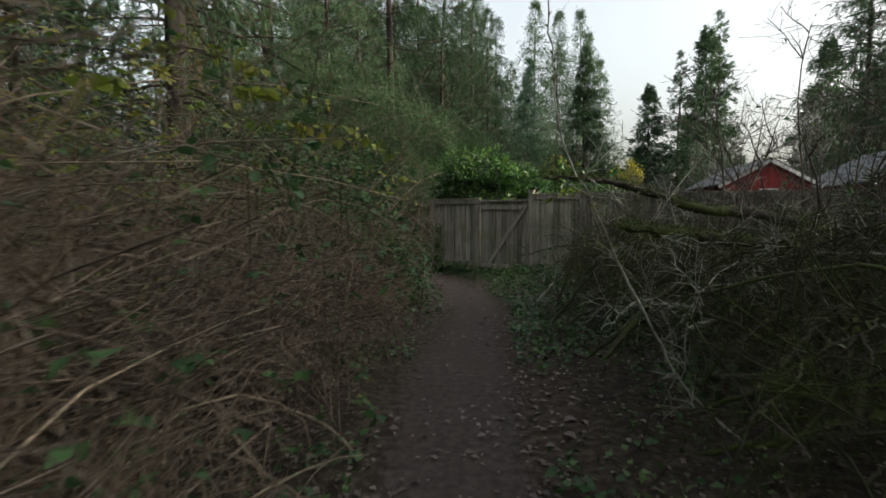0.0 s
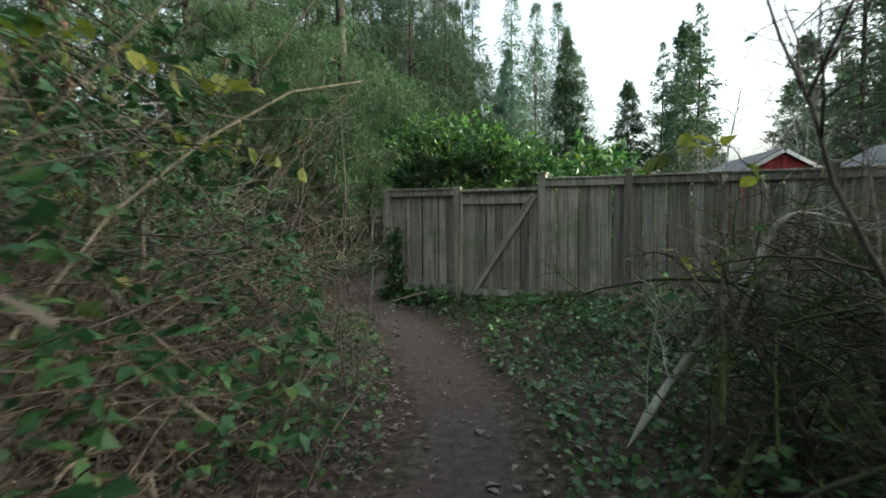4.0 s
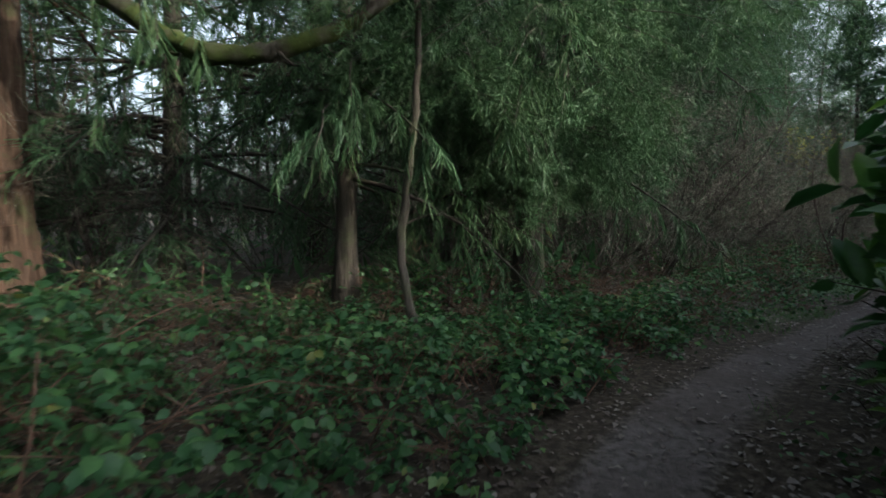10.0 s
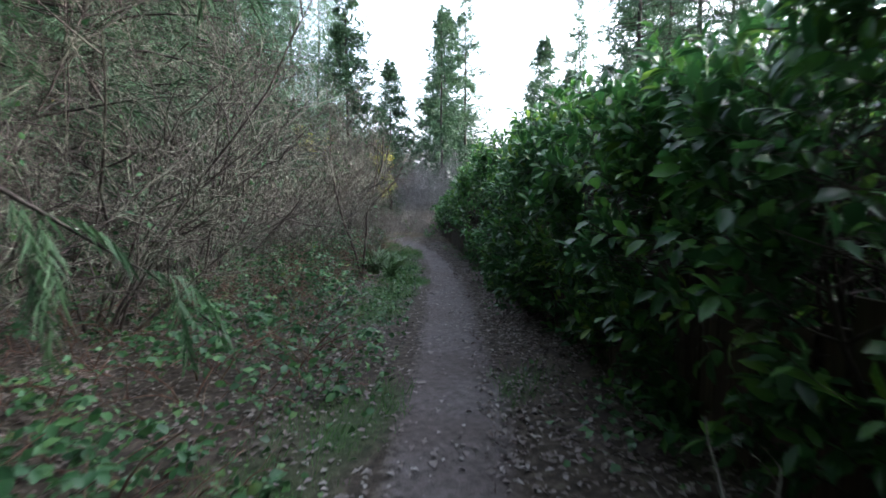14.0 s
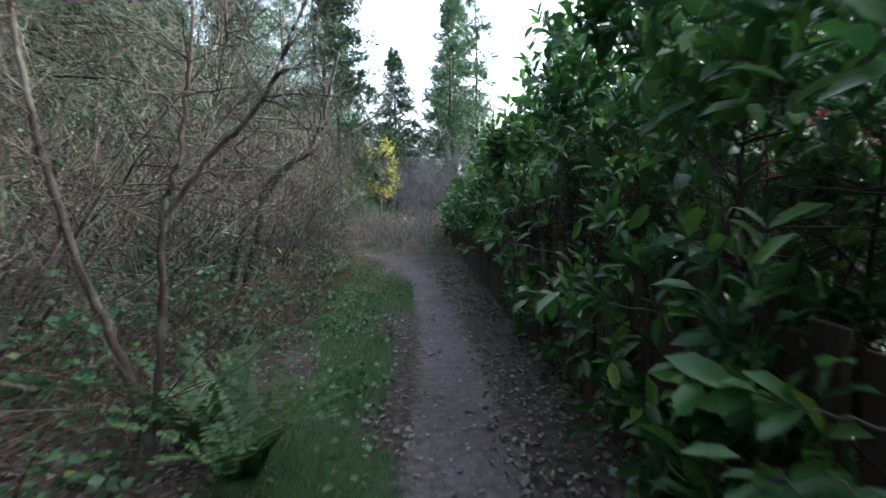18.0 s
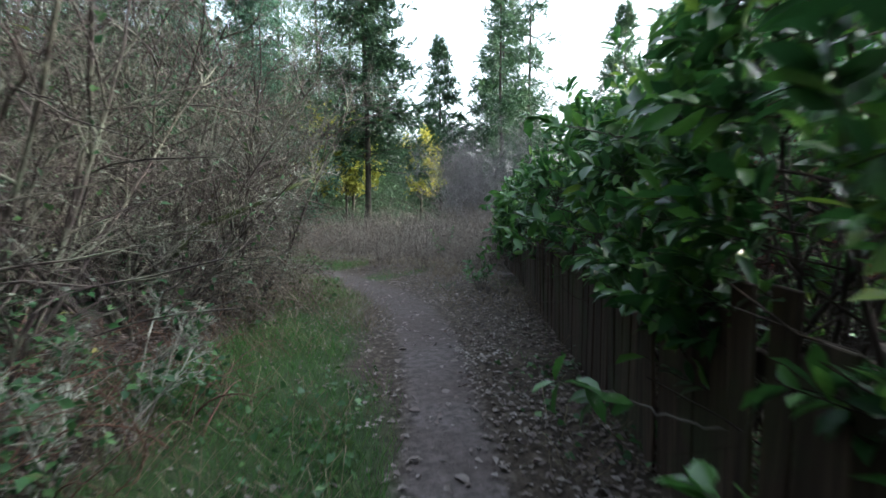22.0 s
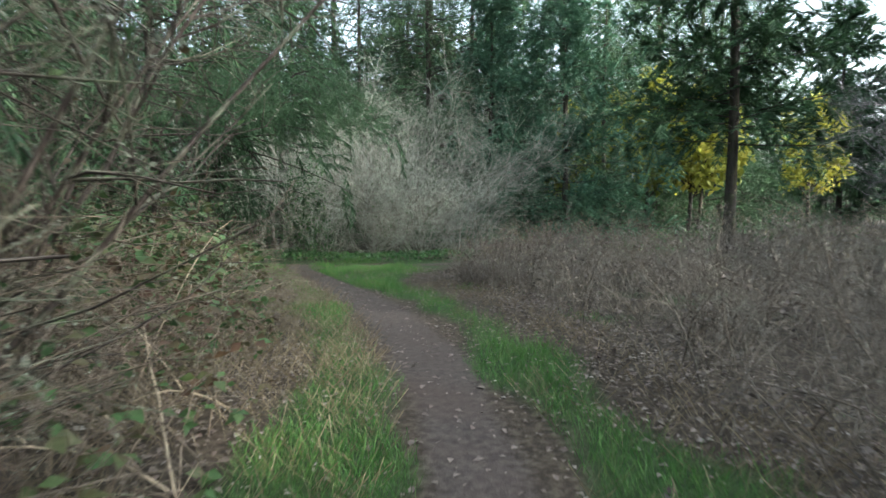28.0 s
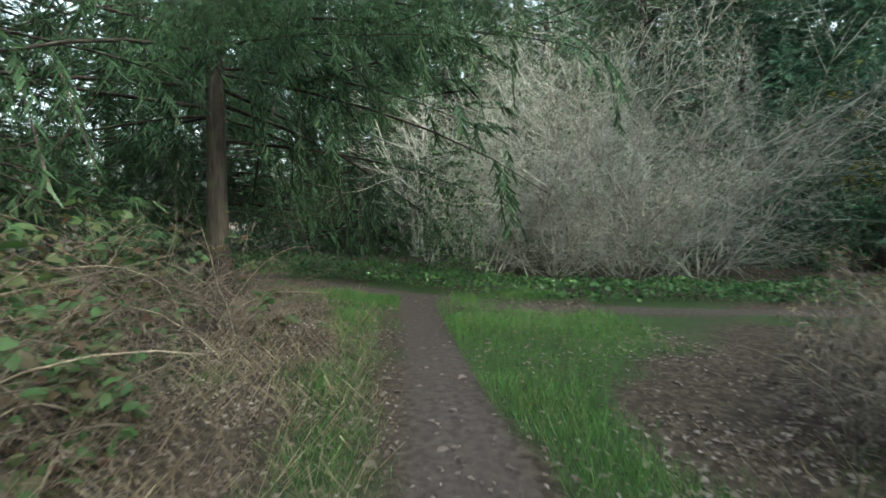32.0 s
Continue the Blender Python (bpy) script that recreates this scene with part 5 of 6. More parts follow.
brush_pile()
limb("fallen_limb", [(0.95, 4.15, 1.74), (1.3, 4.2, 1.74), (1.75, 4.3, 1.68), (2.3, 4.25, 1.5), (3.0, 4.4, 1.45), (3.9, 4.5, 1.2), (4.8, 4.6, 0.6), (5.3, 4.7, 0.0)], 0.014, 0.065, M_MOSSY, "thick mossy dead limb propped over a brush heap", "branch", seed=981, twigs=16, tmat=M_LICHEN, twig_len=0.7, moss=1500, rough=0.3)
limb("fallen_limb", [(1.35, 3.5, 1.35), (1.8, 3.6, 1.3), (2.4, 3.9, 1.25), (3.4, 4.0, 1.05), (4.6, 4.4, 0.0)], 0.025, 0.05, M_MOSSY, "mossy dead limb over a brush heap", "branch", seed=982, twigs=14, tmat=M_LICHEN, twig_len=0.6, moss=1100, rough=0.3)
limb("leaning_pole", [(1.95, 2.75, 0.0), (1.5, 2.8, 0.45), (1.22, 2.85, 0.95), (1.0, 2.88, 1.4), (0.8, 2.95, 1.85), (0.72, 3.0, 2.5), (0.7, 3.1, 3.1)], 0.009, 0.004, M_LICHEN, "slim grey lichened dead stem leaning over the trail", "branch", seed=983, twigs=5, twig_len=0.5, moss=120)
for i, (x, y, h) in enumerate([(3.0, 5.6, 2.6), (4.6, 3.2, 3.2), (4.9, 6.2, 3.4), (6.3, 4.6, 3.6), (2.9, 1.2, 1.8), (3.4, 3.0, 1.6), (2.9, 6.6, 1.3), (6.0, 8.0, 3.8), (7.6, 6.4, 4.0)]):
    bare_shrub("bare_shrub", x, y, h, 0.6, 9, R(990 + i), M_TWIG, "thin leafless shrub among dead branches", 0.2, 0.15, M_BRAMBLE, dense=0.9, clear=0.9)

# mossy limb that dips from the large conifer, its sapling, and the bare sapling at the bend
limb("mossy_limb", [(-8.0, 17.2, 5.6), (-6.65, 16.94, 4.36), (-5.04, 16.77, 3.51), (-4.14, 16.61, 2.98), (-3.39, 16.52, 2.75), (-2.67, 16.65, 2.87), (-2.08, 16.86, 3.24), (-1.59, 17.15, 3.8)], 0.13, 0.05, M_MOSSY, "long mossy limb sweeping down from a conifer", "branch", seed=1001, twigs=7, tmat=M_BARK, twig_len=0.7, droop=-0.1, moss=500)
limb("mossy_limb", [(-7.7, 17.0, 5.7), (-6.36, 16.31, 4.81), (-5.19, 15.95, 4.23), (-4.26, 15.75, 3.9), (-3.74, 15.79, 4.0), (-3.48, 15.88, 4.39), (-3.3, 15.9, 5.0)], 0.1, 0.04, M_MOSSY, "mossy conifer limb curving upward", "branch", seed=1002, twigs=9, tmat=M_BARK, twig_len=0.8, droop=-0.1, moss=250)
limb("thin_trunk", [(-1.94, 17.14, 0.0), (-2.0, 17.15, 0.42), (-2.13, 17.14, 1.09), (-2.08, 17.21, 1.9), (-2.03, 17.27, 2.7), (-2.03, 17.32, 3.65), (-2.0, 17.4, 5.0)], 0.045, 0.025, M_BARK, "slim crooked bare trunk among brambles", "tree", seed=1003, twigs=9, twig_len=0.7)


def drooping_curtain(x, y, z, rng, n=26, ln=1.2, spread=1.2, label="hanging green conifer boughs", needles=None):
    """Boughs that hang from a limb."""
    ob = thing("hanging_bough", x, y, z, 0, label, "branch")
    az = rng.uniform(0, 2 * math.pi, n)
    r = np.sqrt(rng.uniform(0, 1, n)) * spread
    base = np.stack([np.cos(az) * r, np.sin(az) * r, rng.uniform(-0.2, 0.5, n)], 1)
    s0 = stems(base, np.stack([np.cos(az), np.sin(az), np.full(n, -0.3)], 1), ln * rng.uniform(0.5, 1.2, n), 0.14, -0.16, 6, rng)
    top = limb("", [(0, 0, 0.2), (0.1, 0.05, 0.3), (0.4, 0.1, 0.35)], 0.02, 0.01, M_BARK, parent=ob, seed=5)
    s1 = grow(s0, 11, 0.05, 1, ln * 0.36, 0.62, -0.12, 0.12, 3, rng)
    k0, k1 = keep_clear(s0, x, y, 0.75, 2.8 - z), keep_clear(s1, x, y, 0.75, 2.8 - z)
    s0, s1 = s0[k0], s1[k1]
    for w in s0:
        part_np("twig", *tubes(w[None], 0.007, 0.002, 4), M_BARK, ob)
    c, dd = along(s1, 34, 0, 1, rng)
    side = unit(np.cross(dd, rng.normal(size=dd.shape)))
    nd = unit(dd * 0.6 + side * 0.9 + np.array([0, 0, -0.25]))
    l2 = rng.uniform(0.05, 0.13, len(c))
    stuff(part_np("needle_spray", *blades(c, nd, l2, 0.011, rng, 0, rng.normal(size=c.shape), "needle"), needles or M_CEDAR, ob))
    return ob


for i, (x, y, z, n, ln, sp) in enumerate([(-2.7, 17.4, 3.9, 34, 1.0, 0.8), (-1.5, 17.6, 3.7, 40, 1.3, 0.8), (-0.9, 18.6, 3.1, 40, 1.5, 0.8), (-0.7, 20.0, 2.9, 40, 1.6, 0.8), (-4.6, 18.0, 4.6, 30, 1.2, 1.0), (-1.2, 16.0, 5.0, 34, 1.2, 1.0), (-0.6, 17.2, 4.6, 34, 1.2, 1.0), (-2.6, 15.4, 5.2, 34, 1.2, 1.0), (-1.4, 21.6, 2.6, 36, 1.5, 0.8), (-2.6, 13.4, 5.6, 34, 1.3, 1.1), (-1.25, 20.3, 2.5, 44, 1.5, 0.6), (-0.85, 20.0, 2.3, 44, 1.4, 0.5), (-2.0, 20.4, 3.2, 40, 1.5, 0.8), (-1.5, 22.2, 3.3, 40, 1.5, 0.8), (-0.6, 21.8, 2.7, 40, 1.3, 0.6), (-2.9, 19.4, 3.0, 40, 1.5, 0.8), (-2.2, 18.4, 2.9, 36, 1.3, 0.7), (0.3, 20.4, 4.2, 40, 1.4, 0.9), (1.3, 21.2, 4.6, 40, 1.4, 0.9), (0.6, 22.6, 4.8, 40, 1.6, 1.0), (-0.2, 19.4, 4.8, 40, 1.5, 1.0)]):
    drooping_curtain(x, y, z, R(1100 + i), n, ln, sp)
for i, (x, y, z) in enumerate([(6.6, 50.0, 4.2), (5.2, 51.4, 4.4), (4.0, 49.4, 4.4), (3.0, 53.2, 5.0), (1.4, 54.6, 5.0), (-0.8, 55.0, 4.6), (4.6, 53.2, 5.6), (-1.2, 52.0, 4.8)]):
    drooping_curtain(x, y, z, R(1130 + i), 40, 1.6, 1.2, "hanging dark green fir bough", M_FIR)
bare_shrub("bare_sapling", 0.02, 8.35, 2.9, 0.3, 4, R(1201), M_TWIG, "slender leafless sapling with pale grey stems", 0.2, 0.4, M_BRAMBLE, dense=0.6, thick=0.5, base_r=0.1, clear=0.42)
bare_shrub("bare_sapling", -2.1, 9.4, 2.4, 0.5, 5, R(1202), M_LICHEN, "slender leafless sapling with pale grey stems", 0.2, 0.6, M_BRAMBLE, dense=0.7, thick=1.0, base_r=0.12, clear=0.8)


# dead limbs reaching out of the thickets
limb("dead_branch", [(9.9, 38.33, 1.15), (9.91, 38.64, 1.21), (10.12, 38.94, 1.4), (10.44, 39.33, 1.64)], 0.022, 0.008, M_LICHEN, "pale dead branch reaching out of a bramble thicket", "branch", seed=1210, twigs=7, twig_len=0.4, moss=20)
limb("dead_branch", [(10.17, 39.65, 1.61), (10.44, 39.65, 1.87), (10.65, 39.65, 2.07), (10.77, 39.65, 2.23)], 0.022, 0.012, M_LICHEN, "pale broken branch in a bramble thicket", "branch", seed=1211, twigs=4, twig_len=0.4, moss=20)
limb("dark_limb", [(6.5, 31.9, 0.0), (6.74, 31.62, 0.91), (6.8, 31.5, 1.24), (6.9, 31.48, 1.75), (7.28, 31.29, 2.13), (7.52, 31.28, 2.35), (7.69, 31.35, 2.96), (7.77, 31.47, 3.59)], 0.06, 0.025, M_BARK, "dark crooked limb in a bare thicket", "branch", seed=1212, twigs=14, tmat=M_THICKET, twig_len=0.9, moss=15)
limb("dark_limb", [(8.55, 36.37, 0.79), (8.9, 36.24, 1.23), (9.46, 36.12, 1.47), (9.85, 36.06, 1.68), (10.18, 36.36, 1.83), (10.23, 36.35, 1.95)], 0.03, 0.012, M_MOSSY, "dark crooked branch with pale lichen over the verge", "branch", seed=1213, twigs=8, tmat=M_LICHEN, twig_len=0.5, moss=90)
limb("dark_limb", [(6.3, 31.5, 0.0), (6.5, 31.16, 1.08), (6.7, 31.08, 1.44), (7.08, 30.9, 2.0), (7.38, 30.74, 2.23), (7.57, 30.91, 2.83), (7.83, 31.05, 3.55)], 0.045, 0.015, M_BARK, "dark crooked limb in a bare thicket", "branch", seed=1214, twigs=12, tmat=M_THICKET, twig_len=0.8, moss=15)


# sapling with a sword fern at its foot
sap = limb("bare_sapling", [(5.37, 27.77, 0.0), (5.27, 27.84, 0.55), (5.1, 27.94, 1.1), (4.96, 28.03, 1.73), (4.89, 28.08, 2.35), (4.88, 28.08, 2.95), (4.88, 28.08, 3.6)], 0.03, 0.007, M_REDSTEM, "slim bare red-brown sapling with fine forking twigs", "tree", seed=1230, twigs=26, tmat=M_THICKET, twig_len=1.0, moss=20)
limb("", [(0.0, 0.0, 0.12), (0.08, -0.05, 0.85), (0.11, -0.07, 1.39), (0.2, -0.13, 1.72), (0.27, -0.17, 2.15), (0.31, -0.2, 2.7)], 0.026, 0.006, M_REDSTEM, parent=sap, seed=1231, twigs=20, tmat=M_THICKET, twig_len=0.9)
limb("", [(0.11, -0.07, 1.38), (0.34, -0.22, 1.72), (0.59, -0.38, 2.0), (0.72, -0.46, 2.33), (0.87, -0.56, 2.7), (0.97, -0.62, 3.05)], 0.018, 0.006, M_REDSTEM, parent=sap, seed=1232, twigs=16, tmat=M_THICKET, twig_len=0.7)


def leafy_spray(pts, n, size, mat, label, seed, wide=0.72):
    """A thin arching twig with separate large leaves."""
    rng = R(seed)
    ob = limb("leafy_spray", pts, 0.005, 0.002, M_TWIG, label, "branch", seed=seed, sides=5, rough=0.05)
    q = smooth_line(np.array(pts, float), 7)
    c, d = along((q - q[0])[None], n, 0.35, 1.0, rng)
    for k in range(n):
        nd = unit(d[k] * 0.4 + rng.normal(0, 0.6, 3) + np.array([0, 0, -0.3]))
        ln = np.array([rng.uniform(*size)])
        part_np("leaf", *blades(c[k:k + 1], nd[None], ln, ln * wide, rng, 0.1, None, "oval"), mat, ob)
    return ob


leafy_spray([(3.0, 7.5, 0.7), (2.65, 7.35, 1.4), (2.3, 7.2, 1.74), (1.95, 7.1, 1.76), (1.7, 7.05, 1.68)], 14, (0.09, 0.14), M_YELLOWING, "arching twig with large yellow-green leaves", 1220)
leafy_spray([(3.4, 8.2, 0.0), (3.2, 8.3, 0.6), (3.0, 8.4, 0.95), (2.7, 8.5, 1.1)], 16, (0.06, 0.1), M_YELLOWING, "upright bramble cane with yellow-green leaves", 1221)
leafy_spray([(3.6, 9.6, 0.0), (3.6, 9.6, 0.5), (3.5, 9.6, 0.85), (3.3, 9.6, 0.95)], 18, (0.06, 0.1), M_YELLOWING, "upright bramble cane with yellow-green leaves", 1222)
leafy_spray([(3.9, 9.3, 0.0), (3.9, 9.3, 0.5), (3.95, 9.3, 0.8), (4.1, 9.3, 0.9)], 16, (0.06, 0.1), M_YELLOWING, "upright bramble cane with yellow-green leaves", 1227)
leafy_spray([(-1.9, 3.0, 1.7), (-1.5, 3.2, 2.2), (-1.0, 3.4, 2.3), (-0.7, 3.5, 2.15)], 14, (0.06, 0.1), M_BRAMBLE, "bramble cane with fresh green leaves over the bank", 1223)
leafy_spray([(-1.9, 4.4, 1.8), (-1.4, 4.6, 2.4), (-0.9, 4.7, 2.6), (-0.5, 4.8, 2.45)], 16, (0.06, 0.1), M_BRAMBLE, "bramble cane with fresh green leaves over the bank", 1224)
leafy_spray([(-1.4, 1.6, 1.4), (-1.0, 1.9, 1.65), (-0.7, 2.1, 1.6), (-0.5, 2.2, 1.45)], 9, (0.06, 0.1), M_BRAMBLE, "bramble cane with fresh green leaves over the bank", 1225)
leafy_spray([(-1.2, 6.2, 1.6), (-0.7, 6.6, 2.0), (-0.3, 6.9, 2.1), (0.0, 7.1, 1.95)], 14, (0.06, 0.1), M_BRAMBLE, "bramble cane with fresh green leaves over the bank", 1226)


for i, (x, y, z) in enumerate([(-1.1, 4.2, 2.15), (-0.85, 4.9, 2.25), (-1.5, 3.4, 2.5), (-0.75, 5.6, 2.2), (-1.4, 5.2, 2.65), (-0.6, 6.3, 1.95), (-1.9, 2.9, 2.7), (-1.2, 2.6, 2.1), (-0.5, 7.2, 1.75)]):
    leafy_spray([(x - 0.7, y - 0.3, z - 0.7), (x - 0.45, y - 0.1, z - 0.15), (x - 0.1, y + 0.05, z + 0.05), (x + 0.4, y + 0.15, z - 0.1)], 24, (0.07, 0.125), M_YELLOWING, "arching bramble cane with yellowing leaves on a dry bank", 1330 + i)
# laurel shoots that hang out of the hedge beside the trail
def hedge_sprays():
    rng = R(1240)
    for i, s in enumerate(np.linspace(10.5, 29.0, 24)):
        s += rng.uniform(-0.3, 0.3)
        z = rng.uniform(0.55, 1.75)
        pts = [(*hedge_offset(s, 0.1), z), (*hedge_offset(s + 0.05, 0.35), z + 0.06), (*hedge_offset(s + 0.1, 0.5), z + 0.1), (*hedge_offset(s + 0.12, rng.uniform(0.55, 0.68)), z + rng.uniform(0.05, 0.15))]
        leafy_spray(pts, 12, (0.1, 0.165), M_LAUREL, "laurel shoot with large glossy leaves hanging from the hedge", 1250 + i, 0.42)


hedge_sprays()


# low laurels behind the long side of the fence
for i, a in enumerate((4.6, 6.2, 7.8, 9.4)):
    x, y = FENCE0 + FDIR * a - np.array([FDIR[1], -FDIR[0]]) * 1.1
    laurel(x, y, 1.55, 0.1, R(1290 + i), 0.8, 170, "low green shrub behind the board fence", 0.4, 0.5)


# ---- sword ferns ----
def fern(x, y, n, ln, rng, label="dark green sword fern at the foot of a sapling"):
    ob = thing("sword_fern", x, y, float(ground_z(np.array([x]), np.array([y]))[0]), 0, label, "fern")
    az = rng.uniform(0, 2 * math.pi, n)
    s = stems(np.zeros((n, 3)), np.stack([np.cos(az) * 0.5, np.sin(az) * 0.5, np.ones(n)], 1), ln * rng.uniform(0.7, 1.1, n), 0.03, -0.13, 9, rng)
    for q in s:
        c, d = along(q[None], 80, 0.1, 1.0, rng)
        sd = unit(np.cross(d, np.array([0, 0, 1.0]))) * np.where(np.arange(len(d)) % 2, 1, -1)[:, None]
        t = np.linalg.norm(c, axis=1) / ln
        l2 = 0.11 * np.clip(1.15 - t, 0.2, 1)
        v, f = blades(c, sd + d * 0.25, l2, 0.024, rng, 0.05, np.cross(d, sd) * np.where(np.arange(len(d)) % 2, -1, 1)[:, None] + rng.normal(0, 0.15, d.shape))
        part_np("frond", v, f, M_FERN, ob)
    return ob


fern(5.72, 27.25, 24, 0.85, R(1301))
fern(5.62, 27.75, 16, 0.9, R(1302))
fern(-3.6, 15.4, 9, 0.6, R(1303), "small sword fern among brambles")


# ---- leafy plants ----
def leafy_plant(x, y, h, n, rng, mat, label, size=(0.1, 0.17), name="laurel_seedling"):
    ob = thing(name, x, y, float(ground_z(np.array([x]), np.array([y]))[0]), 0, label, "plant")
    az = rng.uniform(0, 2 * math.pi, n)
    s = stems(np.stack([np.cos(az) * 0.06, np.sin(az) * 0.06, np.zeros(n)], 1), np.stack([np.cos(az) * 0.5, np.sin(az) * 0.5, np.ones(n)], 1), h * rng.uniform(0.6, 1.1, n), 0.08, 0.03, 5, rng)
    for q in s:
        part_np("stalk", *tubes(q[None], 0.006, 0.003, 5), M_TWIG, ob)
    c, d = along(s, 11, 0.3, 1.0, rng)
    side = unit(np.cross(d, rng.normal(size=d.shape)))
    ln = rng.uniform(*size, len(c))
    for k in range(len(c)):
        part_np("leaf", *blades(c[k:k + 1], (d * 0.6 + side * 0.8)[k:k + 1], ln[k:k + 1], ln[k:k + 1] * 0.4, rng, 0.12, None, "oval"), mat, ob)
    return ob


leafy_plant(13.05, 37.4, 0.55, 7, R(1401), M_LAUREL, "small bright green laurel seedling in dead leaves")
leafy_plant(15.0, 42.4, 0.95, 4, R(1402), M_LAUREL, "small bright green shoot among dry weeds")
leafy_plant(2.6, 10.6, 0.3, 5, R(1403), M_IVY, "low green plant before the fence", (0.05, 0.09), "ground_plant")
leafy_plant(1.9, 10.9, 0.3, 5, R(1404), M_IVY, "low green plant before the fence", (0.05, 0.09), "ground_plant")
leafy_plant(0.85, 12.15, 0.35, 6, R(1405), M_IVY, "low green plant at the foot of the fence", (0.05, 0.1), "ground_plant")


# ---- ivy on the end of the fence and on the large trunk ----
def climber(x, y, rz, width, height, depth, n, rng, label):
    ob = thing("ivy", x, y, 0, rz, label, "ivy")
    st = stems(np.stack([rng.uniform(-width / 2, width / 2, 7), np.zeros(7), np.zeros(7)], 1), np.tile([0, 0, 1.0], (7, 1)), height * rng.uniform(0.6, 1.1, 7), 0.12, 0, 8, rng)
    st[..., 1] = rng.uniform(-depth, 0, st.shape[:2])
    for q in st:
        part_np("vine", *tubes(q[None], 0.006, 0.002, 4), M_TWIG, ob)
    z = height * rng.uniform(0, 1, n) ** 1.3
    c = np.stack([rng.uniform(-0.5, 0.5, n) * width * (1.3 - 0.6 * z / height), -depth * rng.uniform(0, 1.2, n) * (1.2 - 0.5 * z / height), z], 1)
    d = rng.normal(size=c.shape) + np.array([0, -0.8, -0.5])
    ln = rng.uniform(0.05, 0.1, n)
    stuff(part_np("leafage", *blades(c, d, ln, ln * 0.8, rng, 0.1, None, "oval"), M_IVY, ob))
    return ob


climber(FENCE0[0] + 0.2, FENCE0[1] - 0.17, FANG, 0.36, 1.25, 0.13, 420, R(1501), "dark ivy climbing the end post of the fence")
climber(FENCE0[0] + FDIR[0] * 0.7, FENCE0[1] + FDIR[1] * 0.7 - 0.1, FANG, 0.9, 0.3, 0.2, 260, R(1502), "dark ivy heaped at the foot of the fence")
climber(FENCE0[0] + FDIR[0] * 3.2, FENCE0[1] + FDIR[1] * 3.2 - 0.1, FANG, 2.4, 0.35, 0.35, 420, R(1503), "low ivy at the foot of the fence")
climber(-7.3, 24.3, 20, 0.9, 4.5, 0.2, 900, R(1504), "ivy climbing a large conifer trunk")
climber(3.5, 57.3, 20, 1.5, 3.6, 0.7, 1500, R(1505), "bright ivy climbing into a bare shrub")


# ---- red houses behind the fence ----
def house(x, y, rz, w, wall, apex, deep, label):
    """Gable end towards -y."""
    ob = thing("house", x, y, 0, rz, label, "house")
    n = int(w / 0.2)
    slope = (apex - wall) / (w / 2)
    bm = bmesh.new()
    prof = [(-w / 2, 0), (w / 2, 0), (w / 2, wall), (0, apex), (-w / 2, wall)]
    fr, bk = [bm.verts.new((a, 0, b)) for a, b in prof], [bm.verts.new((a, deep, b)) for a, b in prof]
    bm.faces.new(fr)
    bm.faces.new(bk[::-1])
    for i in range(5):
        bm.faces.new([fr[i], bk[i], bk[(i + 1) % 5], fr[(i + 1) % 5]])
    bmesh.ops.recalc_face_normals(bm, faces=bm.faces)
    part("wall", bm, M_REDWALL, ob, "red board wall")
    for i in range(n):
        a = -w / 2 + (i + 0.5) * w / n
        board("siding_board", ob, a, -0.02, 0.1, w / n - 0.012, round(apex - 0.15 - abs(a) * slope - 0.1, 3), 0.03, M_REDWALL)
    for sgn in (-1, 1):
        ang = math.degrees(math.atan(slope))
        ln = math.hypot(w / 2 + 0.4, (w / 2 + 0.4) * slope)
        cx, cz = sgn * (w / 4 + 0.2), apex - (w / 4 + 0.2) * slope
        board("bargeboard", ob, cx, -0.3, cz - 0.08, ln, 0.2, 0.04, M_WHITE, ry=sgn * ang, label="white bargeboard")
        r = board("roof_slope", ob, cx, deep / 2, cz + 0.12, ln, 0.1, deep + 0.6, M_ROOF, ry=sgn * ang, label="grey shingle roof")
    win = board("window", ob, 0, -0.06, wall - 1.4, 1.1, 1.1, 0.06, M_WHITE, label="white framed window")
    board("pane", win, 0, -0.02, 0.08, 0.94, 0.94, 0.04, M_GLASS)
    return ob


house(21.3, 30.8, -12, 5.0, 3.7, 5.1, 7.0, "red house with white gable trim behind the fence")
house(28.2, 25.8, -12, 7.6, 3.6, 5.7, 8.0, "large red house with white gable trim behind the fence")


# ---- leafy trees beyond the woods, sunlight partly painted into their leaf colour ----
def maple(x, y, h, rng, mat, label, n=2600, leaf=0.5):
    ob = thing("maple_tree", x, y, 0, 0, label, "tree")
    tr = stems(np.zeros((1, 3)), np.array([[0.05, 0, 1.0]]), h * 0.7, 0.04, 0.02, 8, rng)
    part_np("trunk", *tubes(tr, h * 0.014, 0.05, 8), M_BARK, ob)
    s1 = grow(tr, 16, 0.25, 1, h * 0.42, 0.5, 0.06, 0.1, 6, rng)
    s2 = grow(s1, 6, 0.2, 1, h * 0.18, 0.5, 0.03, 0.15, 4, rng)
    stuff(part_np("branchwork", *join(tubes(s1, 0.06, 0.02, 5), tubes(s2, 0.02, 0.006, 3)), M_BARK, ob))
    c, d = along(s2, max(1, n // len(s2)), 0, 1, rng)
    c = c + rng.normal(0, 0.25, c.shape)
    ln = rng.uniform(0.5, 1.2, len(c)) * leaf
    stuff(part_np("crown", *blades(c, rng.normal(size=c.shape), ln, ln * 0.7, rng), mat, ob))
    return ob


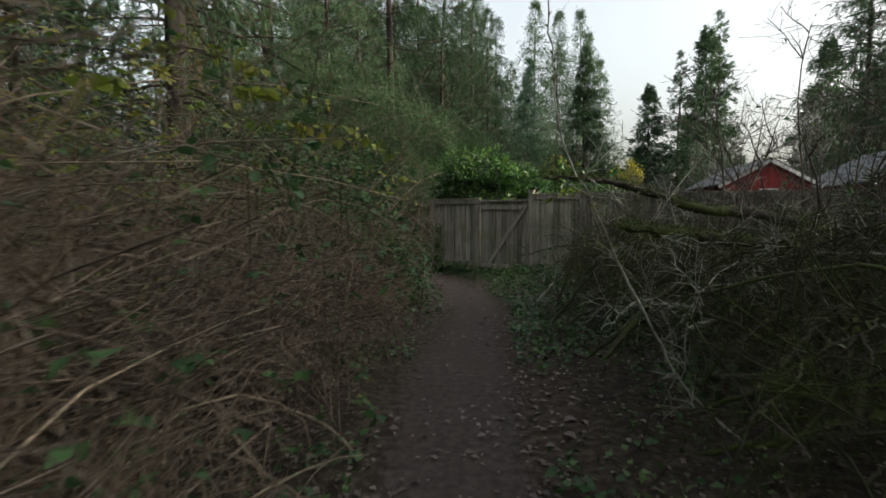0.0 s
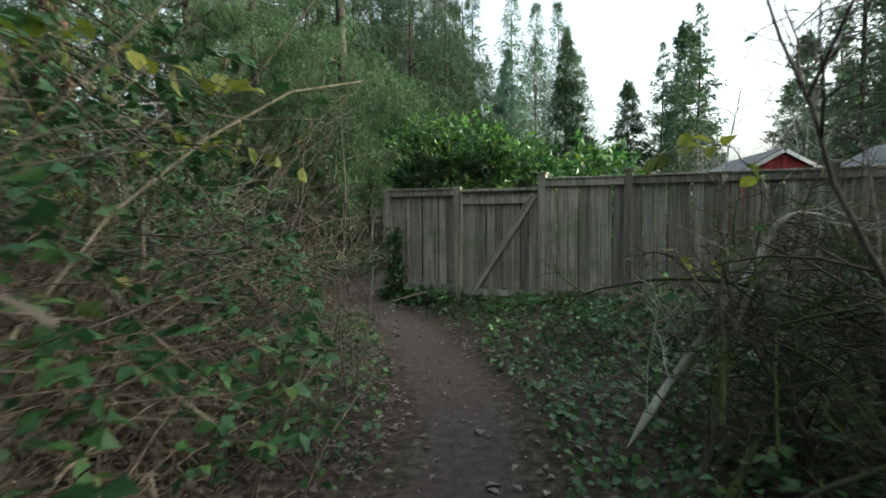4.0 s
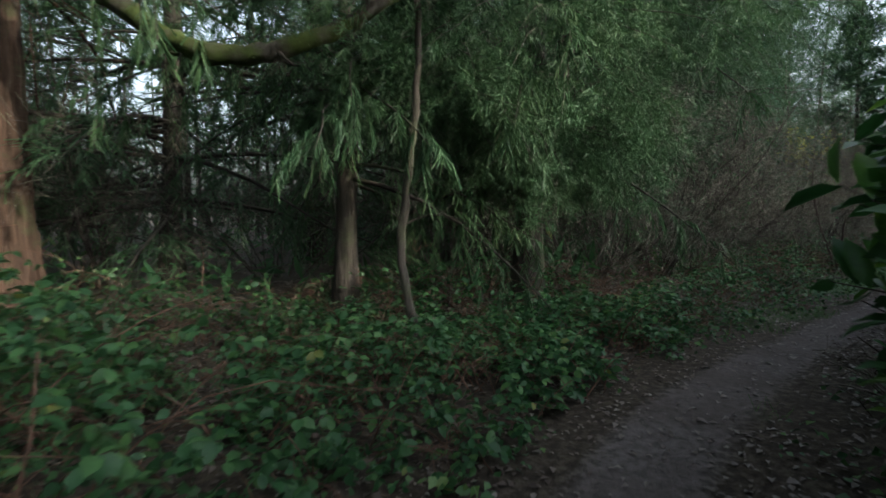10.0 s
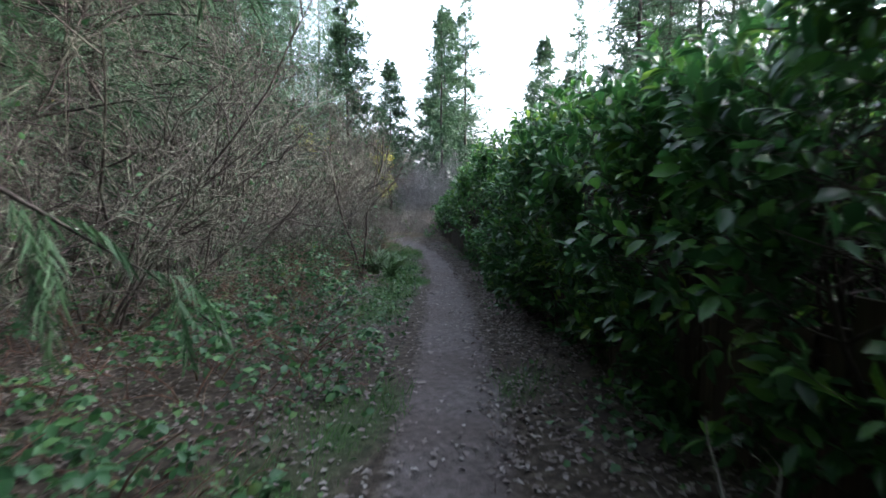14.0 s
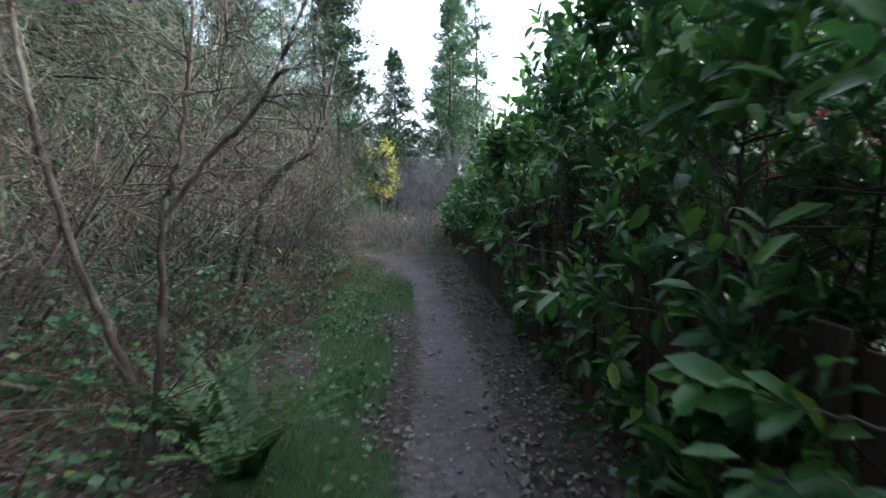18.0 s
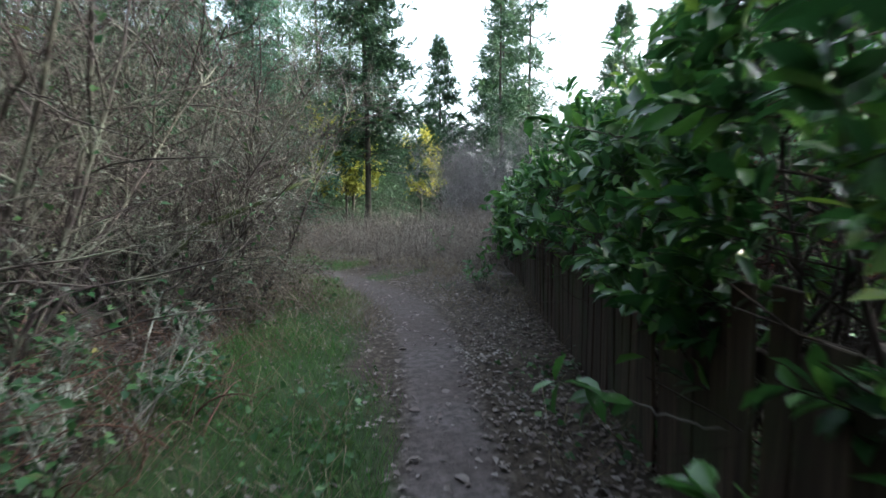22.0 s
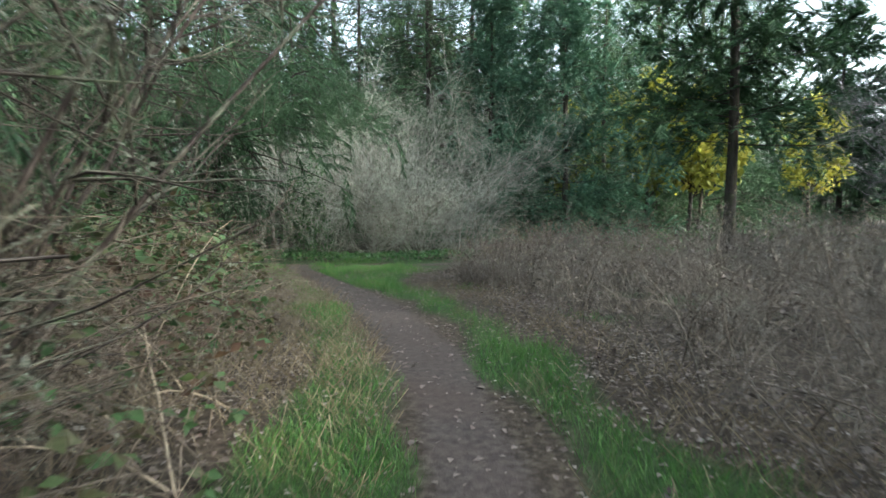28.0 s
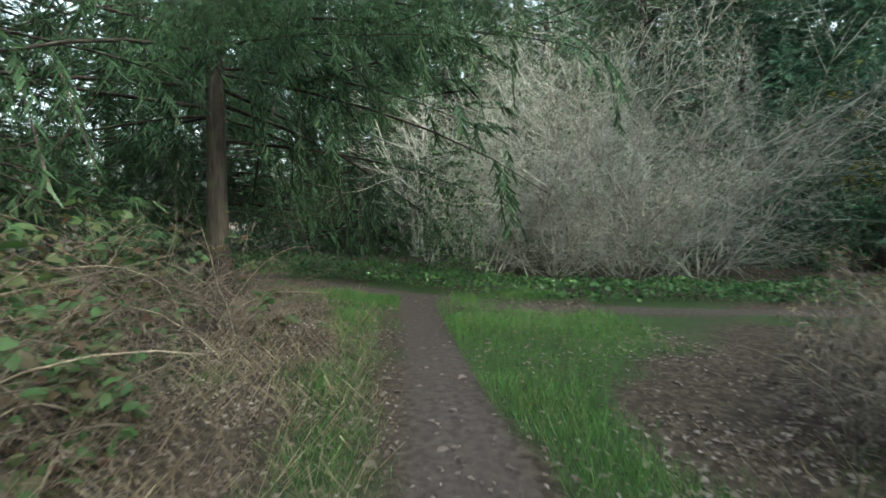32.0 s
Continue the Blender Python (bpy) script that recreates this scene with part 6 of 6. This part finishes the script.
for i, (x, y, h) in enumerate([(19.4, 76.0, 12), (21.6, 74.5, 11), (14.2, 88, 14), (23.5, 79.0, 11), (14.8, 79.0, 11), (16.4, 82.5, 14), (37, 92, 14)]):
    maple(x, y, h, R(1600 + i), M_GOLD, "sunlit yellow-green leafy tree behind dark firs")
for i, (x, y, h) in enumerate([(28, 44, 11), (36, 47, 12), (33, 56, 10)]):
    bare_shrub("bare_tree", x, y, h, 0.4, 4, R(1650 + i), M_LICHEN, "tall leafless tree with fine grey twigs", 0, category="tree", thick=4, dense=1.6, base_r=0.3)
# multi-stemmed trunks behind the ivy at the junction
for i, (x, y) in enumerate([(-1.6, 63.2), (0.6, 60.8), (1.9, 61.6)]):
    bare_shrub("bare_tree", x, y, 7.5, 0.35, 5, R(1670 + i), M_LICHEN, "leafless tree with several crooked grey stems", 0.1, category="tree", thick=3.2, dense=1.1, base_r=0.25)


# dry stalks and dead twigs at the foot of the hedge
for i, (x, y, h) in enumerate([(2.24, 18.26, 0.5), (2.3, 17.5, 0.55), (2.75, 18.9, 0.45), (1.75, 16.9, 0.5)]):
    bramble("dead_stalks", x, y, 0.45, 0.5, h, R(1680 + i), "thin pale dead stalks arching at the foot of the hedge", 26, 0, None, M_WEED, twigs=0.8, clear=0.5)


# pale arching stalks beside the bend
for i, (x, y) in enumerate([(-1.25, 10.9), (-1.15, 12.0), (-1.6, 13.2)]):
    bramble("dead_stalks", x, y, 0.5, 0.6, 0.5, R(1690 + i), "pale dead stalks lying over the brambles", 18, 0, None, M_WEED, twigs=0.6, clear=0.5)


# dark board fence where the hedge ends
def end_fence():
    rnd2 = random.Random(3)
    ob = thing("dark_board_fence", 19.2, 43.6, 0, -42, "dark weathered board fence at the end of the hedge", "fence")
    for k in range(16):
        board("board", ob, k * 0.15, rnd2.uniform(-0.01, 0.01), 0.02, 0.14, round(1.7 + rnd2.uniform(-0.02, 0.02), 3), 0.02, M_OLD)
    for k in (0, 15):
        board("post", ob, k * 0.15, 0.06, 0, 0.1, 1.8, 0.1, M_OLD)
    for z in (0.35, 1.4):
        board("rail", ob, 1.12, -0.035, z, 2.3, 0.09, 0.04, M_OLD)


end_fence()

# pale leaves lying before the fence
for k in range(9):
    q = R(1690 + k)
    ob = part_np("pale_leaf", *blades(np.zeros((1, 3)), np.array([[1.0, 0, 0.15]]), 0.09, 0.06, q, 0.15, np.array([[0, 0.2, 1.0]]), "oval"), M_PALE)
    x, y = 0.24 + 0.01 * k + q.normal(0, 0.04), 11.8 + 0.1 * k + q.normal(0, 0.03)
    ob.matrix_world = pose(x, y, float(ground_z(np.array([x]), np.array([y]))[0]) + 0.015, q.uniform(-8, 8), q.uniform(-8, 8), q.uniform(0, 360))
    tagged(ob, "pale whitish dead leaf on the ground before the fence", "leaf", "pale leaves")


# ---- fallen leaves on the trail ----
def fallen_leaves():
    rng = R(1700)
    kinds = []
    for i in range(5):
        m = mesh_np("fallen_leaf", *blades(np.zeros((1, 3)), np.array([[1.0, 0, 0.1]]), 0.085, 0.06, rng, rng.uniform(0.04, 0.2), np.array([[0, 0.1, 1.0]]), "oval"))
        m.materials.append(M_DEAD)
        kinds.append(m)
    x, y, a = near_points(4, 0.0, 0.85, 0, 52, rng)
    for k in rng.permutation(len(x))[:290]:
        ob = new("fallen_leaf", kinds[k % 5])
        ob.matrix_world = pose(x[k], y[k], float(ground_z(x[k:k + 1], y[k:k + 1])[0]) + 0.008, rng.uniform(-7, 7), rng.uniform(-7, 7), rng.uniform(0, 360)) @ Matrix.Scale(rng.uniform(0.6, 1.25), 4)
        tagged(ob, "single curled brown leaf lying on the trail", "leaf", "fallen leaves")


fallen_leaves()
